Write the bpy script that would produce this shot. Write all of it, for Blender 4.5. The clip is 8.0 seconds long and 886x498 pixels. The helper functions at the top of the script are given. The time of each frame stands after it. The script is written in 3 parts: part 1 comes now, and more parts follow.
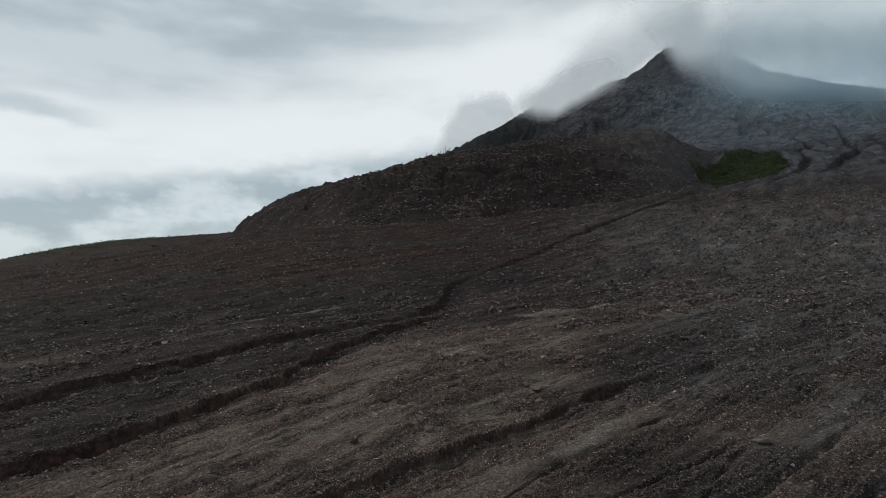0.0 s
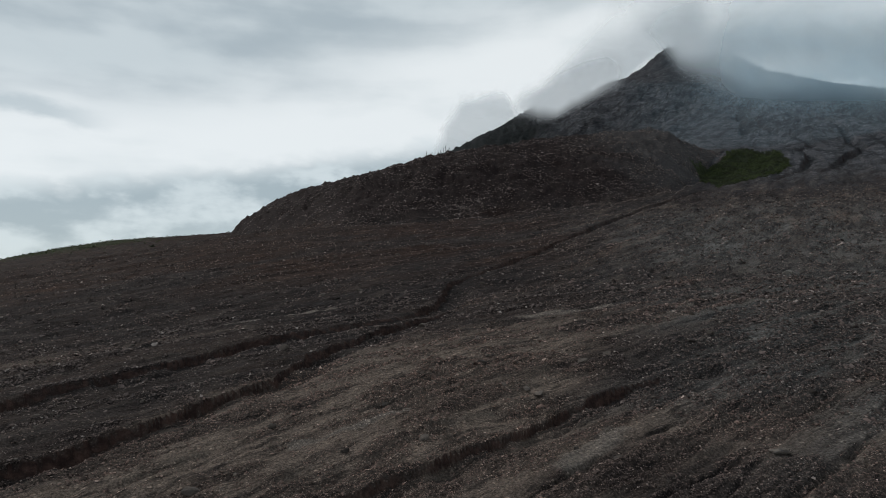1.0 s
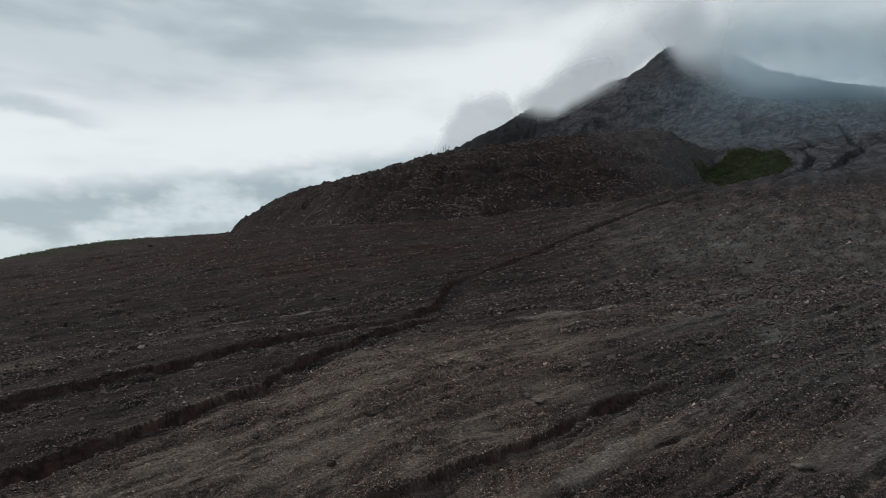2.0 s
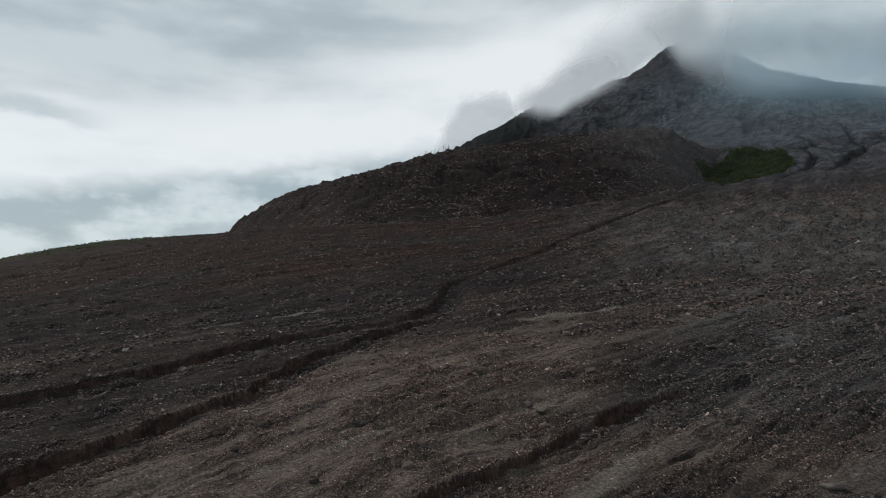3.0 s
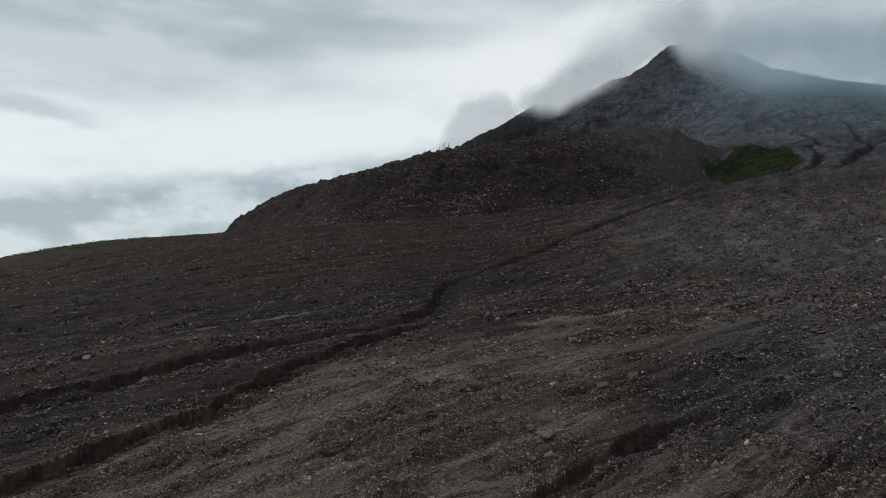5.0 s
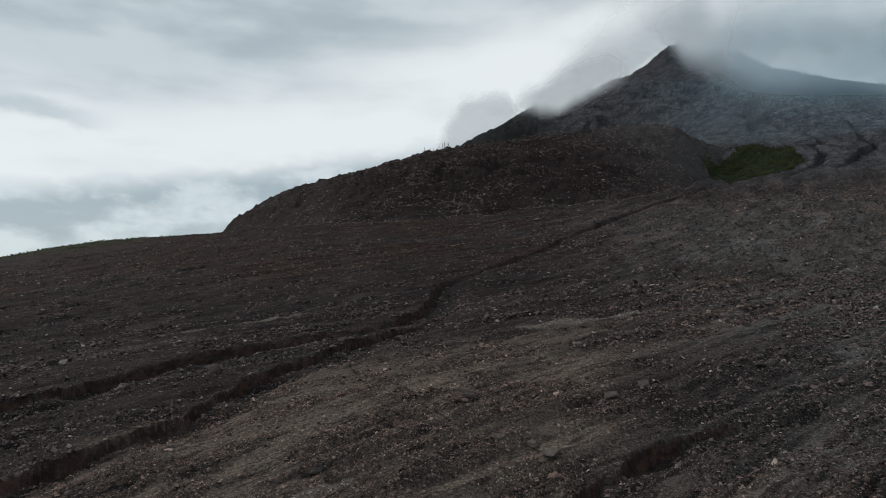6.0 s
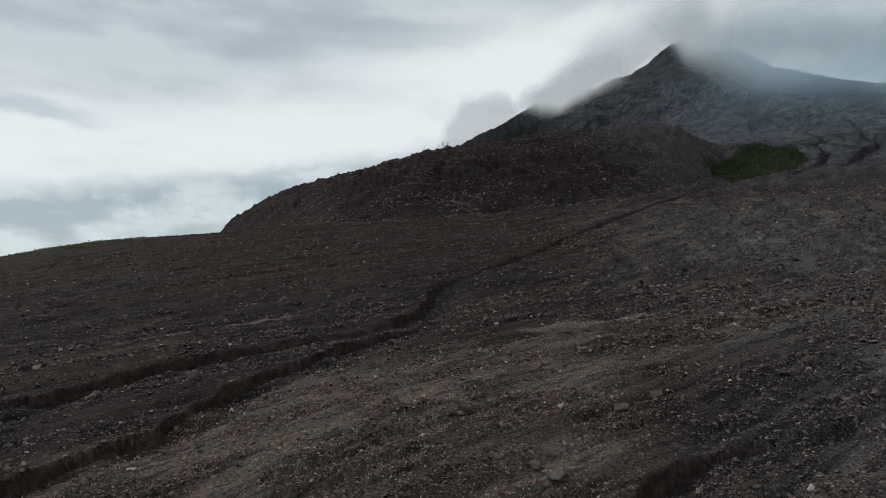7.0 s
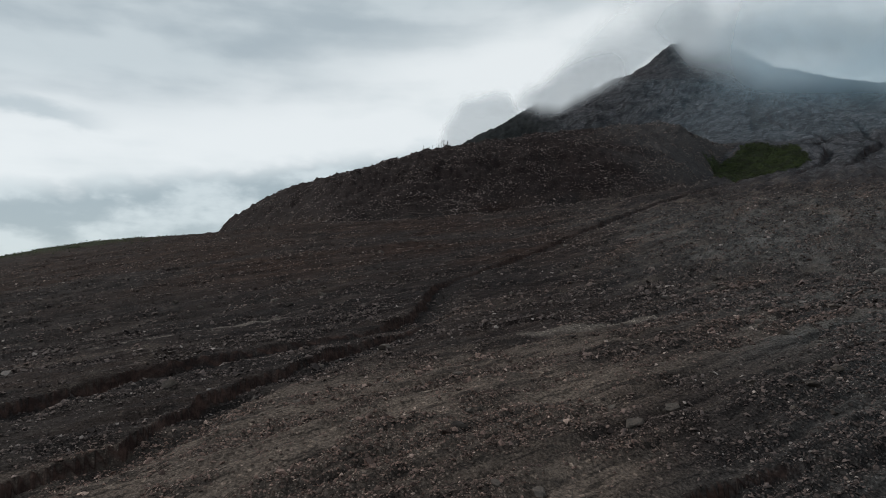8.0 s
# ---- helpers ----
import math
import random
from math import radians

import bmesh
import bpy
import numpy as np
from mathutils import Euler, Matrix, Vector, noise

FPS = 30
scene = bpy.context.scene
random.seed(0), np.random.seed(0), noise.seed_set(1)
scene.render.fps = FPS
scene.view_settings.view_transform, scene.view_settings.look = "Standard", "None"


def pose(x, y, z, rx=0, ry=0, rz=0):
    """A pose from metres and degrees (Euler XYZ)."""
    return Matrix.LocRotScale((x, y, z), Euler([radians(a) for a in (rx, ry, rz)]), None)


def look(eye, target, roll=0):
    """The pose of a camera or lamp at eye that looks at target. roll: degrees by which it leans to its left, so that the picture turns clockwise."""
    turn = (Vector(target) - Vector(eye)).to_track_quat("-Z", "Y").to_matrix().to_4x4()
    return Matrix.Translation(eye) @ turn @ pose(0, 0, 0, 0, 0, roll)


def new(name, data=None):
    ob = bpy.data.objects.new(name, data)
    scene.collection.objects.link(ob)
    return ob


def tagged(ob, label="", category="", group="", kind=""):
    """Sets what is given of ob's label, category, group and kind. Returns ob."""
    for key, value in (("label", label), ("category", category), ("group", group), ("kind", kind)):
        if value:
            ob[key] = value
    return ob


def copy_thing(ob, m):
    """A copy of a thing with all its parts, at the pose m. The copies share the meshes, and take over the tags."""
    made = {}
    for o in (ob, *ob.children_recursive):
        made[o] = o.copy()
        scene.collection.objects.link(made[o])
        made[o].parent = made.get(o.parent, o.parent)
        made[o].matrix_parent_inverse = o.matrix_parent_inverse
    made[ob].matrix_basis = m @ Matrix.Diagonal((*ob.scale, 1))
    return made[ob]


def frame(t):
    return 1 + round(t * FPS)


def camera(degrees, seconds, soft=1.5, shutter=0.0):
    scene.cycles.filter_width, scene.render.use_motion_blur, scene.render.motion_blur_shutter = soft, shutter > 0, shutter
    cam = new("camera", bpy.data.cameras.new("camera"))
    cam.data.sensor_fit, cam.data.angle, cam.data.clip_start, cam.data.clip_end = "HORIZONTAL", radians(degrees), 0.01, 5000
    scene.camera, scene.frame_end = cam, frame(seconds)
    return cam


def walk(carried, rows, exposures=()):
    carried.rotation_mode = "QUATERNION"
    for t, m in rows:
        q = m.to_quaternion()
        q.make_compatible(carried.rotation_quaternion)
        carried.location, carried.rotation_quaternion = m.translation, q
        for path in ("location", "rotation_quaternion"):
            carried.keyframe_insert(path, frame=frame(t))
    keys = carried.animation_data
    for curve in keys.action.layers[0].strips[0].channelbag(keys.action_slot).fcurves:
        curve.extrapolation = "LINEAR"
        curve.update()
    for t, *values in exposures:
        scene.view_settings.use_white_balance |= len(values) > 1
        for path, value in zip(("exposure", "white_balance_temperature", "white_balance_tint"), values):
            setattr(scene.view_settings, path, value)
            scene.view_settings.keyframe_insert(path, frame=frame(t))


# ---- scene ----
cam = camera(70.0, 8.0, soft=0.7)
PATH = [
    (0, (0.007, -0.009, 27.001), (0.007, 99.863, 32.064), -0.00),
    (0.5, (0.217, 1.890, 26.971), (0.198, 101.760, 32.054), -0.01),
    (1, (0.472, 4.029, 26.949), (0.432, 103.899, 32.048), -0.01),
    (1.5, (0.762, 6.372, 26.934), (0.699, 106.241, 32.048), -0.02),
    (2, (1.078, 8.882, 26.926), (0.989, 108.751, 32.052), -0.02),
    (2.5, (1.411, 11.529, 26.924), (1.295, 111.397, 32.060), -0.02),
    (3, (1.754, 14.286, 26.927), (1.611, 114.154, 32.073), -0.03),
    (3.5, (2.102, 17.130, 26.935), (1.931, 116.997, 32.090), -0.03),
    (4, (2.450, 20.041, 26.948), (2.251, 119.907, 32.111), -0.03),
    (4.5, (2.795, 23.002, 26.964), (2.569, 122.868, 32.135), -0.03),
    (5, (3.135, 26.003, 26.983), (2.882, 125.869, 32.164), -0.04),
    (5.5, (3.469, 29.035, 27.004), (3.191, 128.900, 32.197), -0.04),
    (6, (3.797, 32.094, 27.027), (3.496, 131.958, 32.233), -0.04),
    (6.5, (4.122, 35.179, 27.052), (3.800, 135.042, 32.272), -0.04),
    (7, (4.445, 38.294, 27.077), (4.105, 138.156, 32.315), -0.04),
    (7.5, (4.771, 41.446, 27.102), (4.416, 141.307, 32.361), -0.03),
    (8, (5.106, 44.645, 27.127), (4.738, 144.504, 32.410), -0.03),
]
walk(cam, [(t, look(eye, target, roll)) for t, eye, target, roll in PATH])

# ---- node helpers ----
def put_node(tree, kind, **sockets):
    """Adds a node; keywords set its inputs by name, or by number (_0, _1)."""
    node = tree.nodes.new("ShaderNode" + kind)
    for key, value in sockets.items():
        socket = node.inputs[int(key[1:]) if key.startswith("_") else key.replace("_", " ")]
        if isinstance(value, bpy.types.NodeSocket):
            tree.links.new(value, socket)
        else:
            socket.default_value = value
    return node


def calc(tree, op, a, b=0.0, c=0.0):
    node = put_node(tree, "Math", _0=a, _1=b, _2=c)
    node.operation = op
    return node.outputs[0]


def times(tree, vector, scale):
    node = put_node(tree, "VectorMath", _0=vector, _1=scale)
    node.operation = "MULTIPLY"
    return node.outputs[0]


def blend(tree, fac, a, b, how="MIX"):
    node = tree.nodes.new("ShaderNodeMix")
    node.data_type, node.blend_type, node.clamp_factor = "RGBA", how, True
    for n, value in ((0, fac), (6, a), (7, b)):
        if isinstance(value, bpy.types.NodeSocket):
            tree.links.new(value, node.inputs[n])
        elif n == 0:
            node.inputs[0].default_value = value
        else:
            node.inputs[n].default_value = (*value, 1)
    return node.outputs[2]


def ramp(tree, value, low, high, to_low=0.0, to_high=1.0):
    node = tree.nodes.new("ShaderNodeMapRange")
    node.interpolation_type = "SMOOTHSTEP"
    for n, v in enumerate((value, low, high, to_low, to_high)):
        if isinstance(v, bpy.types.NodeSocket):
            tree.links.new(v, node.inputs[n])
        else:
            node.inputs[n].default_value = v
    return node.outputs[0]


def clouds_noise(tree, vector, scale, detail=5.0, rough=0.55, warp=0.0):
    return put_node(tree, "TexNoise", Vector=vector, Scale=scale, Detail=detail, Roughness=rough, Distortion=warp).outputs[0]


# ---- sky: a closed overcast layer with a low bank of cumulus along the horizon ----
SUN_UP, SUN_TURN = radians(38), radians(-48)
world = bpy.data.worlds.new("sky")
scene.world = world
world.use_nodes = True
wt = world.node_tree
wt.nodes.clear()
way = put_node(wt, "TexCoord").outputs["Generated"]
xyz = put_node(wt, "SeparateXYZ", Vector=way).outputs
turn = calc(wt, "ARCTAN2", xyz[0], xyz[1])
rise = calc(wt, "ARCSINE", xyz[2])
chart = put_node(wt, "CombineXYZ", X=turn, Y=rise, Z=0.0).outputs[0]
stretched = times(wt, chart, (1.0, 3.2, 1.0))
tilted = put_node(wt, "Mapping", _0=chart, Rotation=(0, 0, radians(9)), Scale=(1.0, 5.5, 1.0)).outputs[0]
puffs = clouds_noise(wt, times(wt, chart, (1.0, 2.3, 1.0)), 7.0, 5.0, 0.5, 0.0)
fine = clouds_noise(wt, times(wt, chart, (1.0, 1.8, 1.0)), 17.0, 5.0, 0.5, 0.0)
streaks = clouds_noise(wt, tilted, 2.2, 4.0, 0.46, 0.25)
broad = clouds_noise(wt, stretched, 2.1, 3.0, 0.5, 0.2)

nishita = put_node(wt, "TexSky")
nishita.sky_type, nishita.sun_disc = "NISHITA", False
nishita.sun_elevation, nishita.sun_rotation, nishita.altitude = SUN_UP, SUN_TURN, 1500.0
clear = times(wt, nishita.outputs[0], (0.1, 0.1, 0.1))
# thin bright layer low down, greyer overhead and to the left, with drawn-out streaks
height_in = calc(wt, "ADD", rise, calc(wt, "MULTIPLY", calc(wt, "SUBTRACT", broad, 0.5), 0.16))
side_in = calc(wt, "MULTIPLY", ramp(wt, turn, -0.55, 0.40), 0.22)
grey = ramp(wt, calc(wt, "SUBTRACT", height_in, side_in), 0.17, 0.31)
mottled = calc(wt, "ADD", calc(wt, "MULTIPLY", streaks, 0.65), calc(wt, "MULTIPLY", puffs, 0.35))
roof = blend(wt, ramp(wt, mottled, 0.40, 0.60), (0.41, 0.48, 0.52), (0.58, 0.65, 0.68))
bright = blend(wt, ramp(wt, mottled, 0.34, 0.54), (0.70, 0.76, 0.78), (0.82, 0.865, 0.88))
veil = blend(wt, grey, bright, roof)
# a short bar of grey cloud hanging in the bright band to the west
bar_up = calc(wt, "SUBTRACT", rise, calc(wt, "ADD", 0.214, calc(wt, "MULTIPLY", calc(wt, "SUBTRACT", puffs, 0.5), 0.10)))
bar = calc(wt, "MULTIPLY", calc(wt, "MULTIPLY", ramp(wt, bar_up, -0.016, 0.004), ramp(wt, bar_up, 0.034, 0.012)), ramp(wt, turn, -0.46, -0.58, 0.0, 0.7))
veil = blend(wt, bar, veil, (0.44, 0.52, 0.56))
bank_top = calc(wt, "ADD", calc(wt, "MULTIPLY", turn, 0.142), calc(wt, "MULTIPLY", puffs, 0.07))
bank_top = calc(wt, "ADD", bank_top, calc(wt, "ADD", 0.158, calc(wt, "MULTIPLY", fine, 0.045)))
under = calc(wt, "SUBTRACT", bank_top, rise)
bank = ramp(wt, under, -0.014, 0.024)
lumps_in = calc(wt, "ADD", calc(wt, "MULTIPLY", puffs, 0.6), calc(wt, "MULTIPLY", fine, 0.4))
inside = blend(wt, ramp(wt, lumps_in, 0.44, 0.60), (0.33, 0.41, 0.45), (0.60, 0.68, 0.71))
inside = blend(wt, ramp(wt, under, 0.06, 0.11, 0.0, 0.55), inside, (0.60, 0.69, 0.72))
# unseen sky overhead darkened so that less light falls on the ground
veil = blend(wt, ramp(wt, rise, 0.45, 0.9, 0.0, 0.85), veil, (0.40, 0.45, 0.48))
cover = blend(wt, calc(wt, "MULTIPLY", bank, 0.88), veil, inside)
sky = blend(wt, 0.94, clear, cover)
put_node(wt, "OutputWorld", Surface=put_node(wt, "Background", Color=sky, Strength=1.0).outputs[0])

sun = new("sun", bpy.data.lights.new("sun", "SUN"))
sun.data.energy, sun.data.angle, sun.data.color = 1.6, radians(9), (1.0, 0.96, 0.9)
sun.matrix_world = look((0, 0, 900), (900 * -math.sin(SUN_TURN) / math.tan(SUN_UP), -900 * math.cos(SUN_TURN) / math.tan(SUN_UP), 0))

# ---- shape of the land ----
def smooth(low, high, v):
    t = np.clip((v - low) / (high - low), 0.0, 1.0)
    return t * t * (3 - 2 * t)


def grad_noise(x, y, seed=0):
    """Gradient noise over arrays, about -0.7 to 0.7."""
    xi, yi = np.floor(x), np.floor(y)
    fx, fy = x - xi, y - yi
    xi, yi = xi.astype(np.int64), yi.astype(np.int64)

    def corner(dx, dy):
        h = ((xi + dx) * 374761393 + (yi + dy) * 668265263 + seed * 974711) & 0x7FFFFFFF
        h = ((h ^ (h >> 13)) * 1274126177) & 0x7FFFFFFF
        a = ((h ^ (h >> 16)) & 0xFFFF) * (2 * math.pi / 65536)
        return np.cos(a) * (fx - dx) + np.sin(a) * (fy - dy)

    u, v = fx * fx * fx * (fx * (fx * 6 - 15) + 10), fy * fy * fy * (fy * (fy * 6 - 15) + 10)
    low = corner(0, 0) * (1 - u) + corner(1, 0) * u
    high = corner(0, 1) * (1 - u) + corner(1, 1) * u
    return low * (1 - v) + high * v


def fbm(x, y, octaves=4, seed=0, gain=0.5):
    total, size = 0, 1.0
    for n in range(octaves):
        total = total + size * grad_noise(x * 2**n, y * 2**n, seed + n)
        size *= gain
    return total


FAN = (1250.0, 2300.0)        # where the slopes of the debris fan converge
DOME = (724.0, 2000.0)        # the shoulder of the summit


def fan_height(x, y):
    r = np.hypot(x - FAN[0], y - FAN[1]) / 1000
    q = np.minimum(r, 3.0)
    z = 1133.4 - 914.77 * q + 257.17 * q**2 - 27.934 * q**3
    return z - 30 * (r - q)


def flow_frame(x, y):
    """Metres down the slope and across it; near the foot the runnels swing round towards the west."""
    r = np.hypot(x - FAN[0], y - FAN[1])
    swing = np.minimum(y, 165 + 0.1 * (y - 165)) - 100
    share = 0.1 + 0.9 * smooth(-120, 60, x)
    return r, np.arctan2(x - FAN[0], FAN[1] - y) * 2500 - share * np.clip(swing, -120, 110)


def summit(x, y):
    """The cone with its steep lava dome; the back slope lies behind the cloud."""
    wobble = 12 * fbm(x / 90, y / 90, 4, 31)
    dy = np.where(y < DOME[1], (y - DOME[1]) * 1.45, y - DOME[1])
    dx = np.where(x > DOME[0], np.maximum(x - DOME[0] - 170, 0) * 0.75, x - DOME[0])
    away = np.hypot(dx, dy) + wobble
    shoulder = np.interp(away, [0, 18, 44, 90, 140, 229, 318, 461, 586, 693, 1000, 1600], [784, 770, 742, 708, 674, 641, 601, 562, 489, 437, 200, -500])
    off = np.hypot(x - 1000, y - 2300)
    back = 822 - 0.46 * off + 2.5 * np.maximum(off - 900, 0) - 0.2 * (x - 1040)
    return shoulder, back


LOBE_X = [-285, -262, -226, -190, -146, -77, -22, 60, 160, 226, 279, 320, 350]
LOBE_FOOT = [815, 790, 730, 670, 600, 505, 500, 532, 572, 612, 690, 760, 790]
LOBE_CREST_Y = [835, 850, 885, 895, 890, 880, 885, 950, 1020, 950, 835, 815, 800]
LOBE_CREST_Z = [86, 106, 138, 151, 158, 170, 188, 214, 238, 238, 229, 220, 190]


def lobe_mask(x, y):
    """How much of the blocky lava lobe stands at a place: 0 outside, 1 on its crest; and the crest's height."""
    bend = 14 * fbm(x / 60, y / 60, 3, 51)
    foot = np.interp(x, LOBE_X, LOBE_FOOT) + bend
    crest = np.interp(x, LOBE_X, LOBE_CREST_Y)
    t = (y - foot) / np.maximum(crest - foot, 10)
    rising = 1 - (1 - np.clip(t, 0, 1)) ** 1.55
    ends = smooth(-285, -268, x) * smooth(372, 258, x)
    return rising * ends * smooth(1700, 1250, y), np.interp(x, LOBE_X, LOBE_CREST_Z), t


def bump(x, y, cx, cy, sx, sy, high):
    return high * np.exp(-(((x - cx) / sx) ** 2 + ((y - cy) / sy) ** 2) / 2)


def broad_land(x, y):
    """Fan, summit and lobe without the gullies and the fine relief."""
    z = fan_height(x, y)
    z = z + bump(x, y, -130, 540, 130, 130, 11) + bump(x, y, 3, 93, 11, 15, 1.6) + bump(x, y, 60, 120, 30, 30, 1.2)
    z = z + bump(x, y, -600, 1150, 130, 160, 22) + bump(x, y, -790, 1100, 170, 200, 11)
    z = z + bump(x, y, 205, 345, 60, 60, 4) + bump(x, y, 372, 812, 62, 48, 24) - bump(x, y, -105, 190, 50, 40, 1.5) - bump(x, y, 11, 81, 7, 6, 1.7) - bump(x, y, 25, 89, 10, 7, 1.0) + bump(x, y, 730, 1130, 130, 260, 20)
    # a ravine between the near slope and the back of the mountain
    beside = x - (845 + 0.12 * (y - 1200))
    z = z - 80 * np.exp(-(beside / 90) ** 2) * smooth(820, 1000, y) * smooth(1850, 1600, y)
    shoulder, back = summit(x, y)
    z = -20 * np.logaddexp(-z / 20, -back / 20)
    z = 12 * np.logaddexp(z / 12, shoulder / 12)
    amount, crest, _ = lobe_mask(x, y)
    return z + amount * np.maximum(crest - z, 0)

# ---- materials ----
def material(name):
    mat = bpy.data.materials.new(name)
    mat.use_nodes = True
    mat.node_tree.nodes.clear()
    return mat, mat.node_tree


def finish(tree, colour, rough, height=None, strength=0.6, distance=0.1, gloss=0.3):
    bsdf = put_node(tree, "BsdfPrincipled", Base_Color=colour, Roughness=rough, Specular_IOR_Level=gloss)
    if height is not None:
        relief = put_node(tree, "Bump", Strength=strength, Distance=distance, Height=height)
        tree.links.new(relief.outputs[0], bsdf.inputs["Normal"])
    put_node(tree, "OutputMaterial", Surface=bsdf.outputs[0])


def ground_material():
    """Volcanic ash and lahar gravel; lava, dark brown scarps, gully beds and scrub floor by the land's own layers."""
    mat, t = material("volcanic_ash_ground")
    place = put_node(t, "NewGeometry").outputs["Position"]
    layer = lambda name: put_layer(t, name)  # noqa: E731
    # texture space of the flow: across the slope, and drawn out down it
    down = put_node(t, "CombineXYZ", X=layer("across"), Y=calc(t, "MULTIPLY", layer("down"), 0.2), Z=0.0).outputs[0]
    broad = clouds_noise(t, down, 0.045, 4.0, 0.55, 0.3)
    streak = clouds_noise(t, down, 0.26, 7.0, 0.66, 0.5)
    thread = clouds_noise(t, down, 0.9, 5.0, 0.65, 0.4)
    patch = clouds_noise(t, place, 0.09, 5.0, 0.6, 0.5)
    grit = clouds_noise(t, place, 3.6, 6.0, 0.72)
    coarse = clouds_noise(t, place, 0.75, 6.0, 0.72, 0.0)
    pebbles = put_node(t, "TexVoronoi", Vector=place, Scale=3.6, Randomness=1.0)
    cobbles = put_node(t, "TexVoronoi", Vector=place, Scale=1.3, Randomness=1.0)
    ash = blend(t, ramp(t, broad, 0.38, 0.62), (0.0290, 0.0222, 0.0214), (0.038, 0.0258, 0.0218))
    ash = blend(t, layer("grey"), ash, (0.094, 0.088, 0.084))
    ash = blend(t, layer("brown"), ash, (0.126, 0.097, 0.081))
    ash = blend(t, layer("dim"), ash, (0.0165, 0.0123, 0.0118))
    ash = blend(t, ramp(t, streak, 0.50, 0.60, 0.0, 0.55), ash, (0.017, 0.015, 0.0155))
    ash = blend(t, ramp(t, streak, 0.45, 0.36, 0.0, 0.4), ash, (0.082, 0.066, 0.056))
    ash = blend(t, ramp(t, thread, 0.53, 0.62, 0.0, 0.6), ash, (0.013, 0.0115, 0.0115))
    ash = blend(t, ramp(t, thread, 0.43, 0.34, 0.0, 0.4), ash, (0.092, 0.077, 0.067))
    ash = blend(t, ramp(t, patch, 0.56, 0.72, 0.0, 0.6), ash, (0.062, 0.050, 0.043))
    ash = blend(t, layer("rust"), ash, blend(t, 1.0, ash, (1.10, 0.80, 0.66), "MULTIPLY"))
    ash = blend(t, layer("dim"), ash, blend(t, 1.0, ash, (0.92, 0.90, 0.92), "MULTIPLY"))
    # ash darkened in the stony drifts to stand in for shade between stones
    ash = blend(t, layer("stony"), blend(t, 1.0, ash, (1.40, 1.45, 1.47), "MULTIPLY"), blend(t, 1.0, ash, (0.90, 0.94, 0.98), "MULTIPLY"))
    lava = blend(t, ramp(t, coarse, 0.35, 0.65), (0.0105, 0.0074, 0.0074), (0.0280, 0.0190, 0.0186))
    lava = blend(t, ramp(t, patch, 0.50, 0.66, 0.0, 0.6), lava, (0.034, 0.0250, 0.0246))
    lava = blend(t, layer("talus"), lava, blend(t, ramp(t, coarse, 0.35, 0.65), (0.050, 0.047, 0.048), (0.082, 0.077, 0.078)))
    ash = blend(t, layer("sand"), ash, (0.165, 0.142, 0.127))
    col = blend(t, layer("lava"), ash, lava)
    # the blue of the distant haze is put into the rock's colour
    rock = blend(t, ramp(t, clouds_noise(t, place, 0.03, 7.0, 0.65, 0.4), 0.38, 0.62), (0.047, 0.050, 0.058), (0.104, 0.106, 0.118))
    rib = clouds_noise(t, down, 0.05, 7.0, 0.66, 0.3)
    rock = blend(t, ramp(t, rib, 0.50, 0.62, 0.0, 0.75), rock, (0.034, 0.034, 0.037))
    rock = blend(t, ramp(t, rib, 0.44, 0.34, 0.0, 0.3), rock, (0.140, 0.132, 0.132))
    rubble = put_node(t, "TexVoronoi", Vector=place, Scale=0.17, Randomness=1.0)
    chance = put_node(t, "SeparateColor", _0=rubble.outputs["Color"]).outputs[0]
    crisp = clouds_noise(t, place, 0.11, 6.0, 0.75, 0.3)
    rock = blend(t, ramp(t, crisp, 0.52, 0.58, 0.0, 0.75), rock, blend(t, 1.0, rock, (0.42, 0.43, 0.46), "MULTIPLY"))
    rock = blend(t, calc(t, "MULTIPLY", ramp(t, rubble.outputs["Distance"], 0.42, 0.25), ramp(t, chance, 0.6, 0.9)), rock, blend(t, 1.0, rock, (1.9, 1.85, 1.8), "MULTIPLY"))
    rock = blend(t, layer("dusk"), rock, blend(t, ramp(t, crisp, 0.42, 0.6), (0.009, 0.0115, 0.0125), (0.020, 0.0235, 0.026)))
    rock = blend(t, layer("face"), rock, blend(t, 1.0, rock, (0.70, 0.62, 0.60), "MULTIPLY"))
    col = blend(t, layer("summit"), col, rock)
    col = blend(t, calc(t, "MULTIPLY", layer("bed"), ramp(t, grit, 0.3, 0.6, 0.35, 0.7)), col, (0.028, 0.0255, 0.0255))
    # stones packed in the ash: each cell of its own shade, thick in some drifts and rare in others
    drift = ramp(t, layer("stony"), 0.0, 0.8, 0.2, 1.0)
    shade = put_node(t, "SeparateColor", _0=pebbles.outputs["Color"]).outputs[0]
    stone = ramp(t, pebbles.outputs["Distance"], 0.42, 0.30, 0.0, 1.0)
    stone = calc(t, "MULTIPLY", calc(t, "MULTIPLY", stone, drift), ramp(t, shade, 0.40, 0.70))
    tint = blend(t, 1.0, col, (2.9, 2.85, 2.8), "MULTIPLY")
    col = blend(t, stone, col, tint)
    big = put_node(t, "SeparateColor", _0=cobbles.outputs["Color"]).outputs[0]
    lump = calc(t, "MULTIPLY", ramp(t, cobbles.outputs["Distance"], 0.42, 0.25), ramp(t, big, 0.68, 0.8))
    col = blend(t, calc(t, "MULTIPLY", lump, 0.8), col, blend(t, 1.0, col, (2.0, 1.95, 1.9), "MULTIPLY"))
